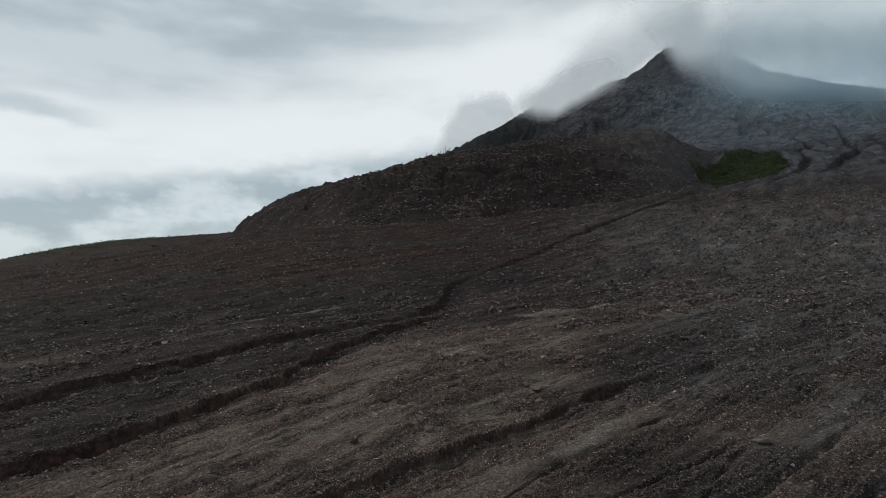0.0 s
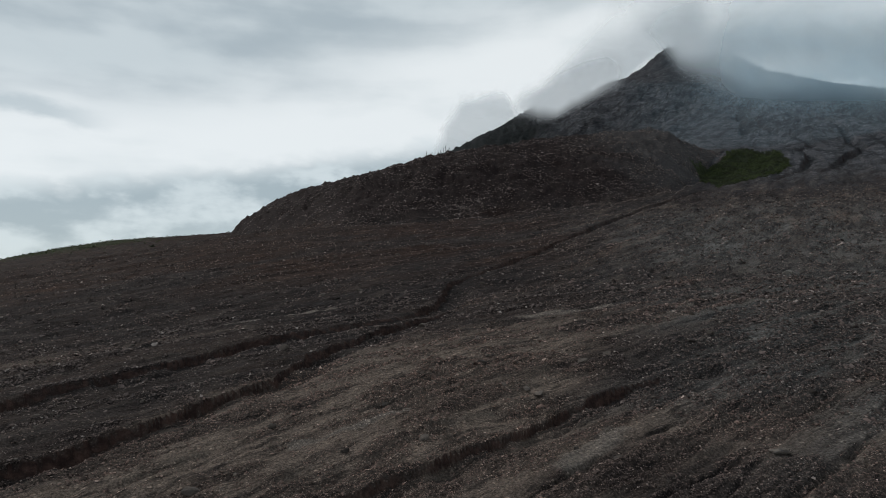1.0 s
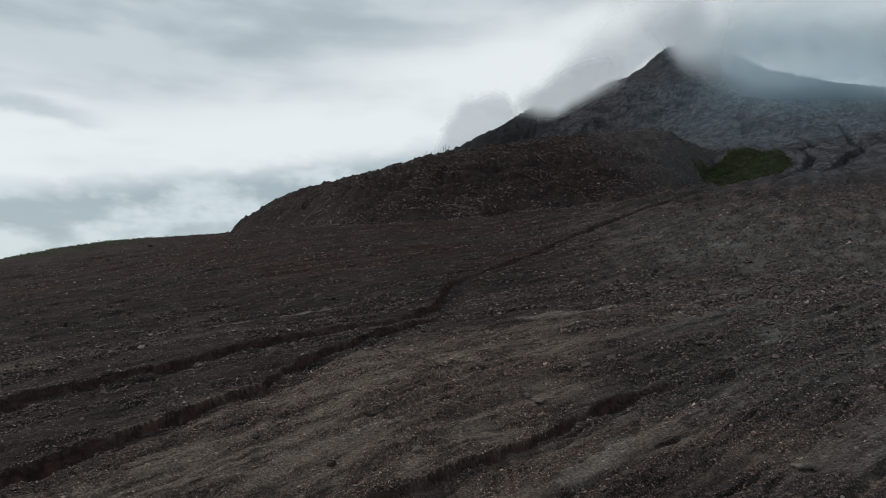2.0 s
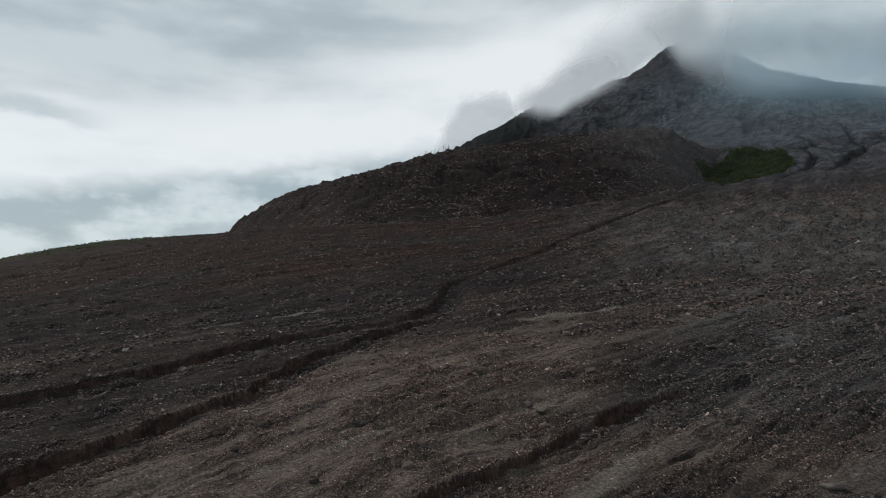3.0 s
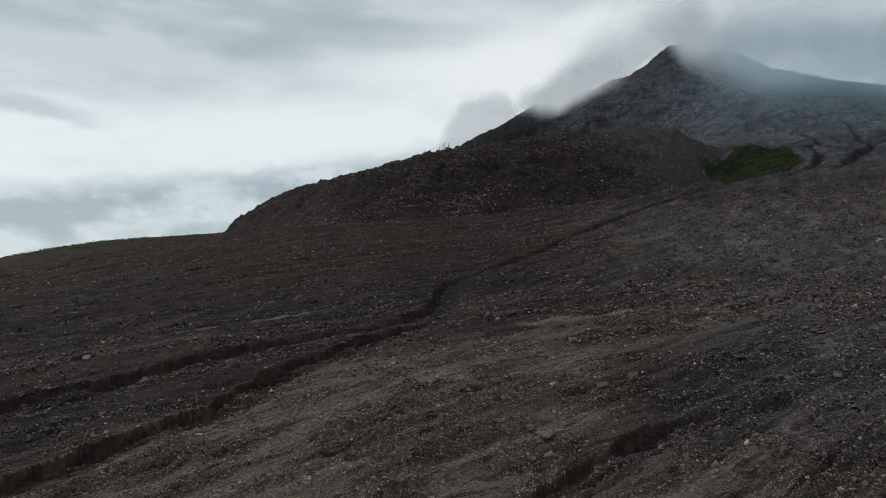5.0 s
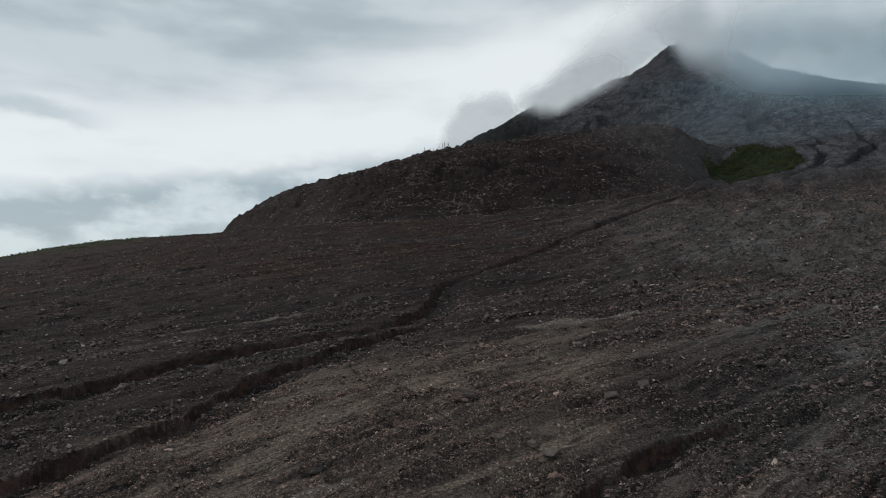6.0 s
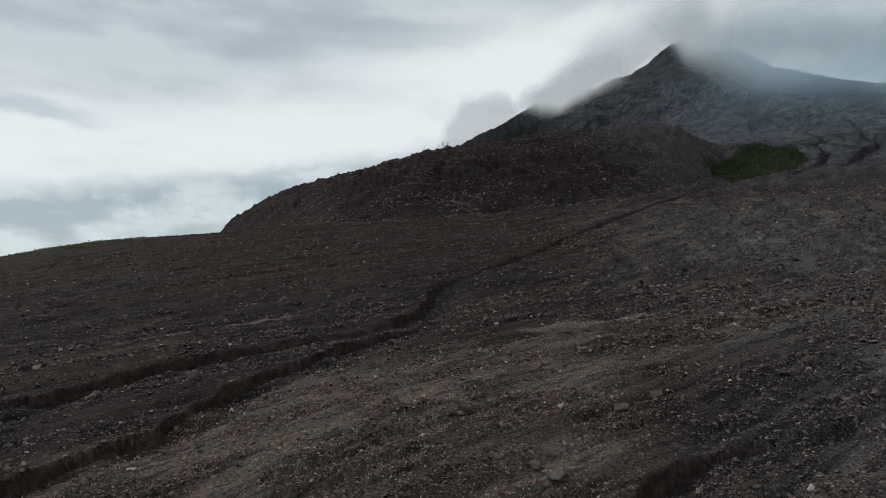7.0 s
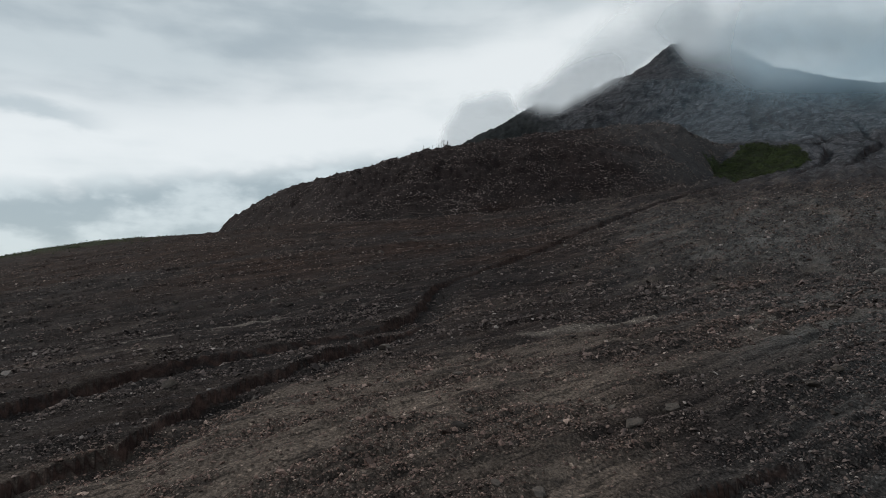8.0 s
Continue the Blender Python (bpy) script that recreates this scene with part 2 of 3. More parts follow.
    scarp = blend(t, ramp(t, clouds_noise(t, times(t, place, (1, 1, 1.5)), 0.5, 5.0, 0.6), 0.4, 0.65), (0.0245, 0.0150, 0.0132), (0.056, 0.0335, 0.0280))
    col = blend(t, layer("scarp"), col, scarp)
    herb = blend(t, ramp(t, coarse, 0.4, 0.65), (0.018, 0.026, 0.012), (0.040, 0.052, 0.018))
    col = blend(t, layer("herb"), col, herb)
    speck = blend(t, ramp(t, grit, 0.34, 0.70), (0.34, 0.34, 0.34), (1.65, 1.62, 1.58))
    col = blend(t, calc(t, "SUBTRACT", 0.85, calc(t, "MULTIPLY", layer("scarp"), 0.5)), col, speck, "MULTIPLY")
    height = calc(t, "ADD", calc(t, "MULTIPLY", grit, 0.8), calc(t, "ADD", calc(t, "MULTIPLY", stone, 0.4), calc(t, "ADD", calc(t, "MULTIPLY", coarse, 0.6), calc(t, "MULTIPLY", lump, 0.6))))
    crag = calc(t, "MULTIPLY", clouds_noise(t, place, 0.06, 9.0, 0.75, 0.0), calc(t, "MULTIPLY", layer("summit"), 14.0))
    height = calc(t, "ADD", calc(t, "MULTIPLY", height, calc(t, "SUBTRACT", 1.0, calc(t, "MULTIPLY", layer("scarp"), 0.85))), crag)
    finish(t, col, ramp(t, grit, 0.3, 0.7, 0.97, 0.85), height, 1.0, 0.55, 0.05)
    return mat


def put_layer(tree, name):
    node = tree.nodes.new("ShaderNodeAttribute")
    node.attribute_name = name
    return node.outputs["Fac"]


def stone_material(name, dark, mid, light, island=True):
    mat, t = material(name)
    place = put_node(t, "NewGeometry").outputs["Position"]
    if island:
        pick = put_node(t, "NewGeometry").outputs["Random Per Island"]
    else:
        pick = put_node(t, "ObjectInfo").outputs["Random"]
    col = blend(t, ramp(t, pick, 0.0, 0.85), dark, mid)
    col = blend(t, ramp(t, pick, 0.93, 1.0), col, light)
    if island:
        col = blend(t, put_layer(t, "tone"), col, blend(t, 1.0, col, (1.6, 1.38, 1.26), "MULTIPLY"))
    mottle = clouds_noise(t, place, 2.6, 5.0, 0.65, 0.3)
    pits = clouds_noise(t, place, 11.0, 4.0, 0.6)
    col = blend(t, ramp(t, mottle, 0.35, 0.7), col, blend(t, 1.0, col, (1.7, 1.6, 1.5), "MULTIPLY"))
    col = blend(t, ramp(t, pits, 0.56, 0.7, 0.0, 0.6), col, (0.025, 0.022, 0.021))
    finish(t, col, 0.85, calc(t, "ADD", pits, mottle), 0.7, 0.12, 0.12)
    return mat


def wood_material():
    mat, t = material("charred_wood")
    place = put_node(t, "NewGeometry").outputs["Position"]
    bark = clouds_noise(t, times(t, place, (1, 1, 0.15)), 6.0, 5.0, 0.6)
    finish(t, blend(t, bark, (0.02, 0.018, 0.016), (0.09, 0.08, 0.07)), 0.9, bark, 0.5, 0.03)
    return mat


def leaf_material():
    mat, t = material("scrub_leaves")
    pick = put_node(t, "NewGeometry").outputs["Random Per Island"]
    place = put_node(t, "NewGeometry").outputs["Position"]
    col = blend(t, pick, (0.030, 0.044, 0.014), (0.075, 0.098, 0.024))
    col = blend(t, ramp(t, clouds_noise(t, place, 0.06, 3.0), 0.42, 0.62, 0.0, 0.7), col, (0.020, 0.022, 0.013))
    finish(t, col, 0.7)
    return mat


def mist_material(name, tint):
    """Thin water mist: scatters the daylight that reaches it and lets the rest pass."""
    mat, t = material(name)
    scatter_light = put_node(t, "MixShader", Fac=0.25,
                             _1=put_node(t, "BsdfDiffuse", Color=(*tint, 1)).outputs[0],
                             _2=put_node(t, "BsdfTranslucent", Color=(*tint, 1)).outputs[0]).outputs[0]
    place = put_node(t, "NewGeometry").outputs["Position"]
    wisps = clouds_noise(t, times(t, place, (1, 1, 1.6)), 0.006, 6.0, 0.55, 0.6)
    dens = calc(t, "MULTIPLY", put_layer(t, "mist"), ramp(t, wisps, 0.25, 0.55, 0.93, 1.05))
    thin = put_node(t, "MixShader", Fac=dens, _1=put_node(t, "BsdfTransparent").outputs[0], _2=scatter_light)
    put_node(t, "OutputMaterial", Surface=thin.outputs[0])
    return mat


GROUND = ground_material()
GRAVEL = stone_material("loose_stones", (0.038, 0.031, 0.030), (0.118, 0.094, 0.089), (0.26, 0.23, 0.218))
LAVA_BLOCKS = stone_material("lava_blocks", (0.028, 0.0215, 0.021), (0.155, 0.125, 0.119), (0.27, 0.24, 0.228))
BOULDER = stone_material("boulder_andesite", (0.034, 0.029, 0.027), (0.085, 0.073, 0.066), (0.18, 0.17, 0.16), island=False)
WOOD, LEAVES = wood_material(), leaf_material()
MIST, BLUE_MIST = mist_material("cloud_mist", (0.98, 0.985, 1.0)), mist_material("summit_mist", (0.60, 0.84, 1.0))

# ---- gullies cut by rain into the ash: (x, y, depth) uphill, each with a steep wall on its left ----
MAIN_GULLY = [(-86, 86, 1.8), (-71.1, 102.6, 2), (-66.4, 109.8, 2), (-56.3, 119, 1.6), (-50.6, 125.7, 1.8), (-45.6, 133.8, 2.1),
              (-41.5, 140.1, 2.3), (-30, 144.5, 1.6), (-19.2, 149.7, 0.98), (-8.7, 153.6, 0.98), (-2, 163, 1.6), (0.3, 182.6, 2.3),
              (1.4, 200.3, 2), (6.8, 210, 0.74), (20.1, 234.7, 1.1), (40.4, 271.9, 1.5), (61, 315.3, 1.2), (81.6, 355.9, 2.8),
              (136.8, 454, 1.5), (199.4, 547, 3.0), (240.9, 594.4, 3.6), (300, 640, 4.0)]
NEAR_GULLY = [(-68, 58, 1.6), (-52, 75.4, 1.8), (-46.4, 80.6, 1.8), (-40.8, 86.6, 1.4), (-38.2, 89.5, 1.5), (-33.6, 99.8, 2),
              (-29.8, 104.6, 2), (-27.0, 107.4, 1.8), (-25.6, 113.5, 1.1), (-24.2, 122.5, 2), (-20.0, 128.6, 1.6), (-16.6, 131.4, 1.1), (-12.6, 139.8, 1.6), (-10.2, 143.6, 1.6),
              (-4.4, 146.4, 1.5), (1, 156, 0.82)]
SMALL_GULLY = [(-16, 56, 0.55), (-9, 62, 0.76), (-5.4, 64.6, 0.83), (-2.1, 66.7, 0.86), (1.1, 69.8, 1), (5.2, 72.6, 0.86), (7.8, 75.6, 0.83), (10.7, 78.7, 0.86),
               (13.2, 81.1, 1.2), (14.6, 83.2, 0.95), (16.6, 84.7, 0.62), (17.9, 85.3, 0.95), (19.5, 87.7, 1.5), (22.4, 89.8, 1.3), (25.5, 91.5, 1.1),
               (28.4, 92.3, 1), (31.4, 92.4, 0.39), (35.7, 93.0, 0.26), (42, 94.5, 0.21), (55.6, 101.6, 0.17)]
SIDE_GULLY = [(330, 650, 2), (386, 685, 5), (420, 735, 8), (445, 771, 9), (440, 805, 9), (500, 860, 8), (545, 960, 7), (551, 1060, 6), (620, 1250, 4)]
EAST_GULLY = [(380, 640, 1), (422, 684, 4), (456, 728, 6), (530, 800, 8), (545, 850, 9), (577, 907, 9), (600, 950, 6), (626, 1000, 8), (661, 1133, 6), (720, 1300, 4)]
HIGH_GULLY = [(547, 1154, 8), (598, 1283, 5), (690, 1440, 6), (724, 1500, 6), (765, 1636, 4)]
SLOPE_GULLY = [(700, 930, 6), (790, 1060, 10), (900, 1160, 8), (980, 1300, 8), (1120, 1480, 4)]
GULLIES = [(MAIN_GULLY, 5.5, 5.0, 1.0), (NEAR_GULLY, 4.5, 4.5, 1.0), (SMALL_GULLY, 2.2, 4.0, 0.8), (SIDE_GULLY, 6, 12, 4.0),
           (EAST_GULLY, 5, 10, 4.0), (HIGH_GULLY, 22, 60, 10.0), (SLOPE_GULLY, 12, 25, 6.0)]


def carve(x, y):
    """Depth cut by the gullies, and where their walls and beds lie."""
    cut, wall, bed = np.zeros_like(x), np.zeros_like(x), np.zeros_like(x)
    for course, wide, bank, rough in GULLIES:
        c = np.array(course, float)
        margin = wide + bank + 12
        near = (x > c[:, 0].min() - margin) & (x < c[:, 0].max() + margin) & (y > c[:, 1].min() - margin) & (y < c[:, 1].max() + margin)
        if not near.any():
            continue
        px = x[near] + rough * 0.8 * fbm(x[near] / (5 * rough), y[near] / (5 * rough), 2, 71)
        py = y[near] + rough * 0.8 * fbm(x[near] / (5 * rough), y[near] / (5 * rough), 2, 77)
        best, deep, side = np.full(px.shape, 1e9), np.zeros(px.shape), np.zeros(px.shape)
        for (ax, ay, ad), (bx, by, bd) in zip(c[:-1], c[1:]):
            ux, uy = bx - ax, by - ay
            s = np.clip(((px - ax) * ux + (py - ay) * uy) / (ux * ux + uy * uy), 0, 1)
            gap = np.hypot(px - ax - s * ux, py - ay - s * uy)
            closer = gap < best
            best = np.where(closer, gap, best)
            deep = np.where(closer, ad + s * (bd - ad), deep)
            side = np.where(closer, np.sign(ux * (py - ay) - uy * (px - ax)), side)
        flutes = np.abs(fbm(px / (1.7 * rough), py / (1.7 * rough), 2, 79)) + 0.5 * fbm(px / (3.4 * rough), py / (3.4 * rough), 2, 83)
        d = best * side + 0.5 * rough * flutes
        deep = deep * np.clip(0.95 + 0.7 * fbm(px / (8 * rough), py / (8 * rough), 2, 73), 0.5, 1.3)
        steep = 0.13 * deep + 0.10
        drop = smooth(steep, -steep, d) * smooth(-wide - bank, -wide * 0.6, d)
        cut[near] = np.maximum(cut[near], drop * deep)
        lip = smooth(steep * 1.25, steep * 0.75, d) * smooth(-steep * 2.2, -steep * 1.1, d) * np.clip(deep / 0.9, 0, 1)
        wall[near] = np.maximum(wall[near], lip * (1.0 if rough < 2.5 else 0.75))
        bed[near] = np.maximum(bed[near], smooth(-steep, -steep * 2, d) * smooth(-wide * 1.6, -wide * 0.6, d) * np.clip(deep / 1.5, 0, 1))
    return cut, wall, bed


PATCH = [(276, 690), (300, 738), (367, 792), (412, 772), (388, 706), (309, 640), (272, 622)]


# pale dry washes of fine sand: the two ends and the half width
WASHES = [(-57, 156.5, -41, 169.7, 2.4), (-41, 169.7, -28, 174, 1.6), (17, 139.5, 37, 142, 1.8), (12, 65.5, 20, 74.5, 1.8), (-16, 76, -4, 84, 0.9), (46, 131, 52, 135, 1.2)]


def washes(x, y):
    sand = np.zeros_like(x)
    for ax, ay, bx, by, half in WASHES:
        near = (np.abs(x - (ax + bx) / 2) < 20) & (np.abs(y - (ay + by) / 2) < 20)
        px, py = x[near] + 1.2 * fbm(x[near] / 5, y[near] / 5, 2, 201), y[near] + 1.2 * fbm(x[near] / 5, y[near] / 5, 2, 203)
        ux, uy = bx - ax, by - ay
        s = np.clip(((px - ax) * ux + (py - ay) * uy) / (ux * ux + uy * uy), 0, 1)
        gap = np.hypot(px - ax - s * ux, py - ay - s * uy)
        sand[near] = np.maximum(sand[near], smooth(half, half * 0.4, gap))
    return sand


def in_patch(x, y):
    """The scrub-covered hollow beside the lava lobe, with an uneven rim."""
    qx, qy = x + 10 * fbm(x / 25, y / 25, 3, 81), y + 10 * fbm(x / 25, y / 25, 3, 85)
    inside = np.zeros(x.shape, bool)
    for (ax, ay), (bx, by) in zip(PATCH, PATCH[1:] + PATCH[:1]):
        cross = ((ay > qy) != (by > qy)) & (qx < (bx - ax) * (qy - ay) / (by - ay if by != ay else 1e-9) + ax)
        inside ^= cross
    return inside


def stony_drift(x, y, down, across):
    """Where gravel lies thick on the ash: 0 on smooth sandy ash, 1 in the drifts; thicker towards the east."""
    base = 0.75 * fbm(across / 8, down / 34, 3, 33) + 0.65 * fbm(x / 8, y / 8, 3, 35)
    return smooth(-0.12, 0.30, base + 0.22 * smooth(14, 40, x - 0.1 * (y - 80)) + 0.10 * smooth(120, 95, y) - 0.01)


def land(x, y, layers=False):
    z = broad_land(x, y)
    down, across = flow_frame(x, y)
    amount, _, depth_in = lobe_mask(x, y)
    lava = smooth(0.01, 0.07, amount) * smooth(1250, 1050, y)
    high = smooth(250, 380, z) * (1 - lava)
    open_ground = (1 - lava) * (1 - high)
    cut, wall, bed = carve(x, y)
    z = z - cut
    # ridges and runnels drawn out down the slope, then lumps and grit
    sway = 2.2 * fbm(x / 26, y / 26, 2, 13)
    fan_ridges = 1.0 * fbm((across + sway) / 12, down / 80, 3, 11) + 0.5 * fbm((across + sway) / 3.6, down / 26, 3, 15)
    cut_a = smooth(0.09, 0.0, np.abs(fbm((across + sway) / 13, down / 90, 2, 17)))
    cut_b = smooth(0.10, 0.0, np.abs(fbm((across + 1.6 * sway) / 6.5, down / 38, 2, 19)))
    cut_c = smooth(0.12, 0.0, np.abs(fbm((across + sway) / 2.4, down / 22, 2, 29)))
    patchy = fbm(x / 34, y / 34, 2, 23)
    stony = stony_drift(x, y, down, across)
    runs = 0.55 * cut_a * smooth(-0.1, 0.25, patchy) + 0.36 * cut_b * smooth(0.1, -0.3, patchy) + 0.22 * cut_c * (0.3 + 0.7 * stony)
    lumps = 0.45 * fbm(x / 6.5, y / 6.5, 3, 21) + 0.25 * fbm(x / 2.6, y / 2.6, 2, 22) + (0.08 + 0.55 * stony) * np.abs(fbm(x / 2.0, y / 2.0, 3, 25)) + 0.25 * stony * np.abs(fbm(x / 0.8, y / 0.8, 1, 27)) - 0.15
    far = smooth(250, 600, np.hypot(x, y))
    runnels = -(np.abs(fbm(across / 38 + 0.6 * fbm(x / 70, y / 70, 2, 5), down / 330, 3, 41)))
    z = z + open_ground * (fan_ridges * (1 + far) + lumps * (1 - 0.9 * np.clip(1.6 * wall, 0, 1)) - runs * (1 + far) + far * 5.5 * runnels)
    blocks = 7.0 * fbm(x / 46, y / 46, 3, 61) + 6.0 * np.abs(fbm(x / 15, y / 15, 3, 65)) + 3.5 * np.abs(fbm(x / 6, y / 6, 2, 67)) - 2.0
    z = z + lava * blocks * smooth(0.0, 0.5, amount + 0.15)
    turn_about = np.arctan2(x - DOME[0], DOME[1] + 260 - y) + 0.16 * fbm(x / 150, y / 150, 3, 95)
    from_top = np.hypot(x - DOME[0], y - DOME[1])
    ribs = -np.abs(fbm(turn_about * 15, from_top / 420, 3, 91)) - 0.4 * np.abs(fbm(turn_about * 45, from_top / 160, 2, 93))
    z = z + high * ((8 + 9 * smooth(60, 260, from_top)) * ribs + 7 * fbm(x / 30, y / 30, 3, 97) + 4 * np.abs(fbm(x / 12, y / 12, 2, 98)))
    if not layers:
        return z
    herb = in_patch(x, y) * 0.95
    hill = np.exp(-(((x + 640) / 150) ** 2 + ((y - 1120) / 200) ** 2))
    herb = np.maximum(herb, smooth(0.3, 0.7, hill) * 0.8)
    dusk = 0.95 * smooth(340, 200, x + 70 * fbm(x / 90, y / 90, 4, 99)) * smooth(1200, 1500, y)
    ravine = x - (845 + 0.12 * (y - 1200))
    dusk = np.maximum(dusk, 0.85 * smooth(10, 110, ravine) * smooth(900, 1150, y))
    # the steep face of the dome, browner than the scree round it
    face = smooth(330, 250, np.hypot(np.maximum(x - DOME[0] - 150, 0) * 1.3 + np.maximum(DOME[0] - x, 0) * 1.5, y - DOME[1]) + 50 * fbm(x / 60, y / 60, 3, 107))
    talus = 0.8 * smooth(130, 260, x + 50 * fbm(x / 50, y / 50, 3, 105))
    rust = smooth(-0.25, 0.2, fbm(across / 40, down / 120, 3, 45) + 0.25 * smooth(60, -120, x)) * smooth(120, 20, x) * smooth(190, 290, y) * (1 - far * 0.3)
    rut = x - (-52 + 0.64 * (y - 76))
    brown = smooth(0, 7, rut) * smooth(24, 6, x - 0.25 * (y - 80)) * smooth(142, 112, y) + bump(x, y, 27, 74, 11, 7, 0.7)
    brown = np.clip(brown * (0.9 + 0.8 * fbm(across / 9, down / 40, 3, 47)) + 0.5 * smooth(0.1, 0.5, fbm(across / 16, down / 70, 3, 49)), 0, 1)
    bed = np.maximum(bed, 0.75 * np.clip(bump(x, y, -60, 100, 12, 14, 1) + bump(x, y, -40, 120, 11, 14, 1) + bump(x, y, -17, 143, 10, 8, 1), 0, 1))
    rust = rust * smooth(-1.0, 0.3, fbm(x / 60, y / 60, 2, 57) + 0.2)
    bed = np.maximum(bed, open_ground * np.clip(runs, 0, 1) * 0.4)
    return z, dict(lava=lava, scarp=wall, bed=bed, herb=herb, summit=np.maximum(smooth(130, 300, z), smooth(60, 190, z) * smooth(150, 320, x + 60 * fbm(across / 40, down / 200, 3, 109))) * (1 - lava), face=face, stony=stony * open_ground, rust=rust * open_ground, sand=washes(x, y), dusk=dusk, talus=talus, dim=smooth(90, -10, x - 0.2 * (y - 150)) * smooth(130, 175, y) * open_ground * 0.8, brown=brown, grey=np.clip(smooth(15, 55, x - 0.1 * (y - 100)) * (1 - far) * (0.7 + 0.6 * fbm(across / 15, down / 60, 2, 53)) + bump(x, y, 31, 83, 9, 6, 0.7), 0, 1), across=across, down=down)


def build_ground():
    """One sheet from under the camera to the horizon: rings round the start of the flight, closest where it looks."""
    rings = np.concatenate([np.array([0.5, 3]), np.arange(6, 36, 2.2), 38 * np.exp(np.arange(0, 400) * 0.0052), 38 * math.exp(400 * 0.0052) * np.exp(np.arange(0, 375) * 0.0076)])
    turns = np.radians(np.concatenate([np.arange(-45, 45.01, 0.115), np.arange(48, 312.1, 4)]))
    az, r = np.meshgrid(turns, rings)
    x, y = (r * np.sin(az)).ravel(), (r * np.cos(az) + 10).ravel()
    z, layers = land(x, y, layers=True)
    rows, cols = az.shape
    a = (np.arange(rows - 1)[:, None] * cols + np.arange(cols)[None, :]).ravel()
    b = (np.arange(rows - 1)[:, None] * cols + (np.arange(cols)[None, :] + 1) % cols).ravel()
    quads = np.stack([a, b, b + cols, a + cols], 1)
    return mesh_object("ground", np.stack([x, y, z], 1), quads[:, ::-1], GROUND, layers, True)


def mesh_object(name, verts, faces, mat, layers=None, shade=False):
    data = bpy.data.meshes.new(name)
    n = faces.shape[1]
    data.vertices.add(len(verts))
    data.vertices.foreach_set("co", np.ascontiguousarray(verts, np.float32).ravel())
    data.loops.add(faces.size)
    data.loops.foreach_set("vertex_index", np.ascontiguousarray(faces, np.int32).ravel())
    data.polygons.add(len(faces))
    data.polygons.foreach_set("loop_start", np.arange(0, faces.size, n, dtype=np.int32))
    data.polygons.foreach_set("use_smooth", np.full(len(faces), shade))
    data.update()
    for key, values in (layers or {}).items():
        data.attributes.new(key, "FLOAT", "POINT").data.foreach_set("value", np.ascontiguousarray(values, np.float32))
    data.materials.append(mat)
    return new(name, data)


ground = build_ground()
tagged(ground, "dark volcanic ash slope with gullies below a summit", "ground", kind="structure")

# ---- loose stones ----
rng = np.random.default_rng(7)


def rough_ball(level, seed, jag=0.28):
    """An angular rock about one metre across: a ball cut back by random planes."""
    bm = bmesh.new()
    bmesh.ops.create_icosphere(bm, subdivisions=level, radius=0.5)
    pick = random.Random(seed)
    cuts = []
    for _ in range(9):
        v = Vector((pick.gauss(0, 1), pick.gauss(0, 1), pick.gauss(0, 1))).normalized()
        cuts.append((v, pick.uniform(0.5 - jag, 0.47)))
    for v in bm.verts:
        for axis, limit in cuts:
            over = v.co.dot(axis) - limit
            if over > 0:
                v.co -= axis * over
        v.co += Vector([pick.uniform(-0.025, 0.025) for _ in range(3)])
        v.co.z *= 0.78
    return bm


def chip(seed):
    """A small angular stone: the hull of a few random corners, open below where it sits in the ash."""
    bm = bmesh.new()
    pick = random.Random(seed + 90)
    for _ in range(8):
        v = Vector((pick.gauss(0, 1), pick.gauss(0, 1), pick.gauss(0, 1))).normalized() * pick.uniform(0.42, 0.58)
        bm.verts.new((v.x, v.y, v.z * 0.72))
    bmesh.ops.convex_hull(bm, input=bm.verts)
    bm.normal_update()
    bmesh.ops.delete(bm, geom=[f for f in bm.faces if f.normal.z < -0.45], context="FACES")
    bmesh.ops.triangulate(bm, faces=bm.faces)
    return bm


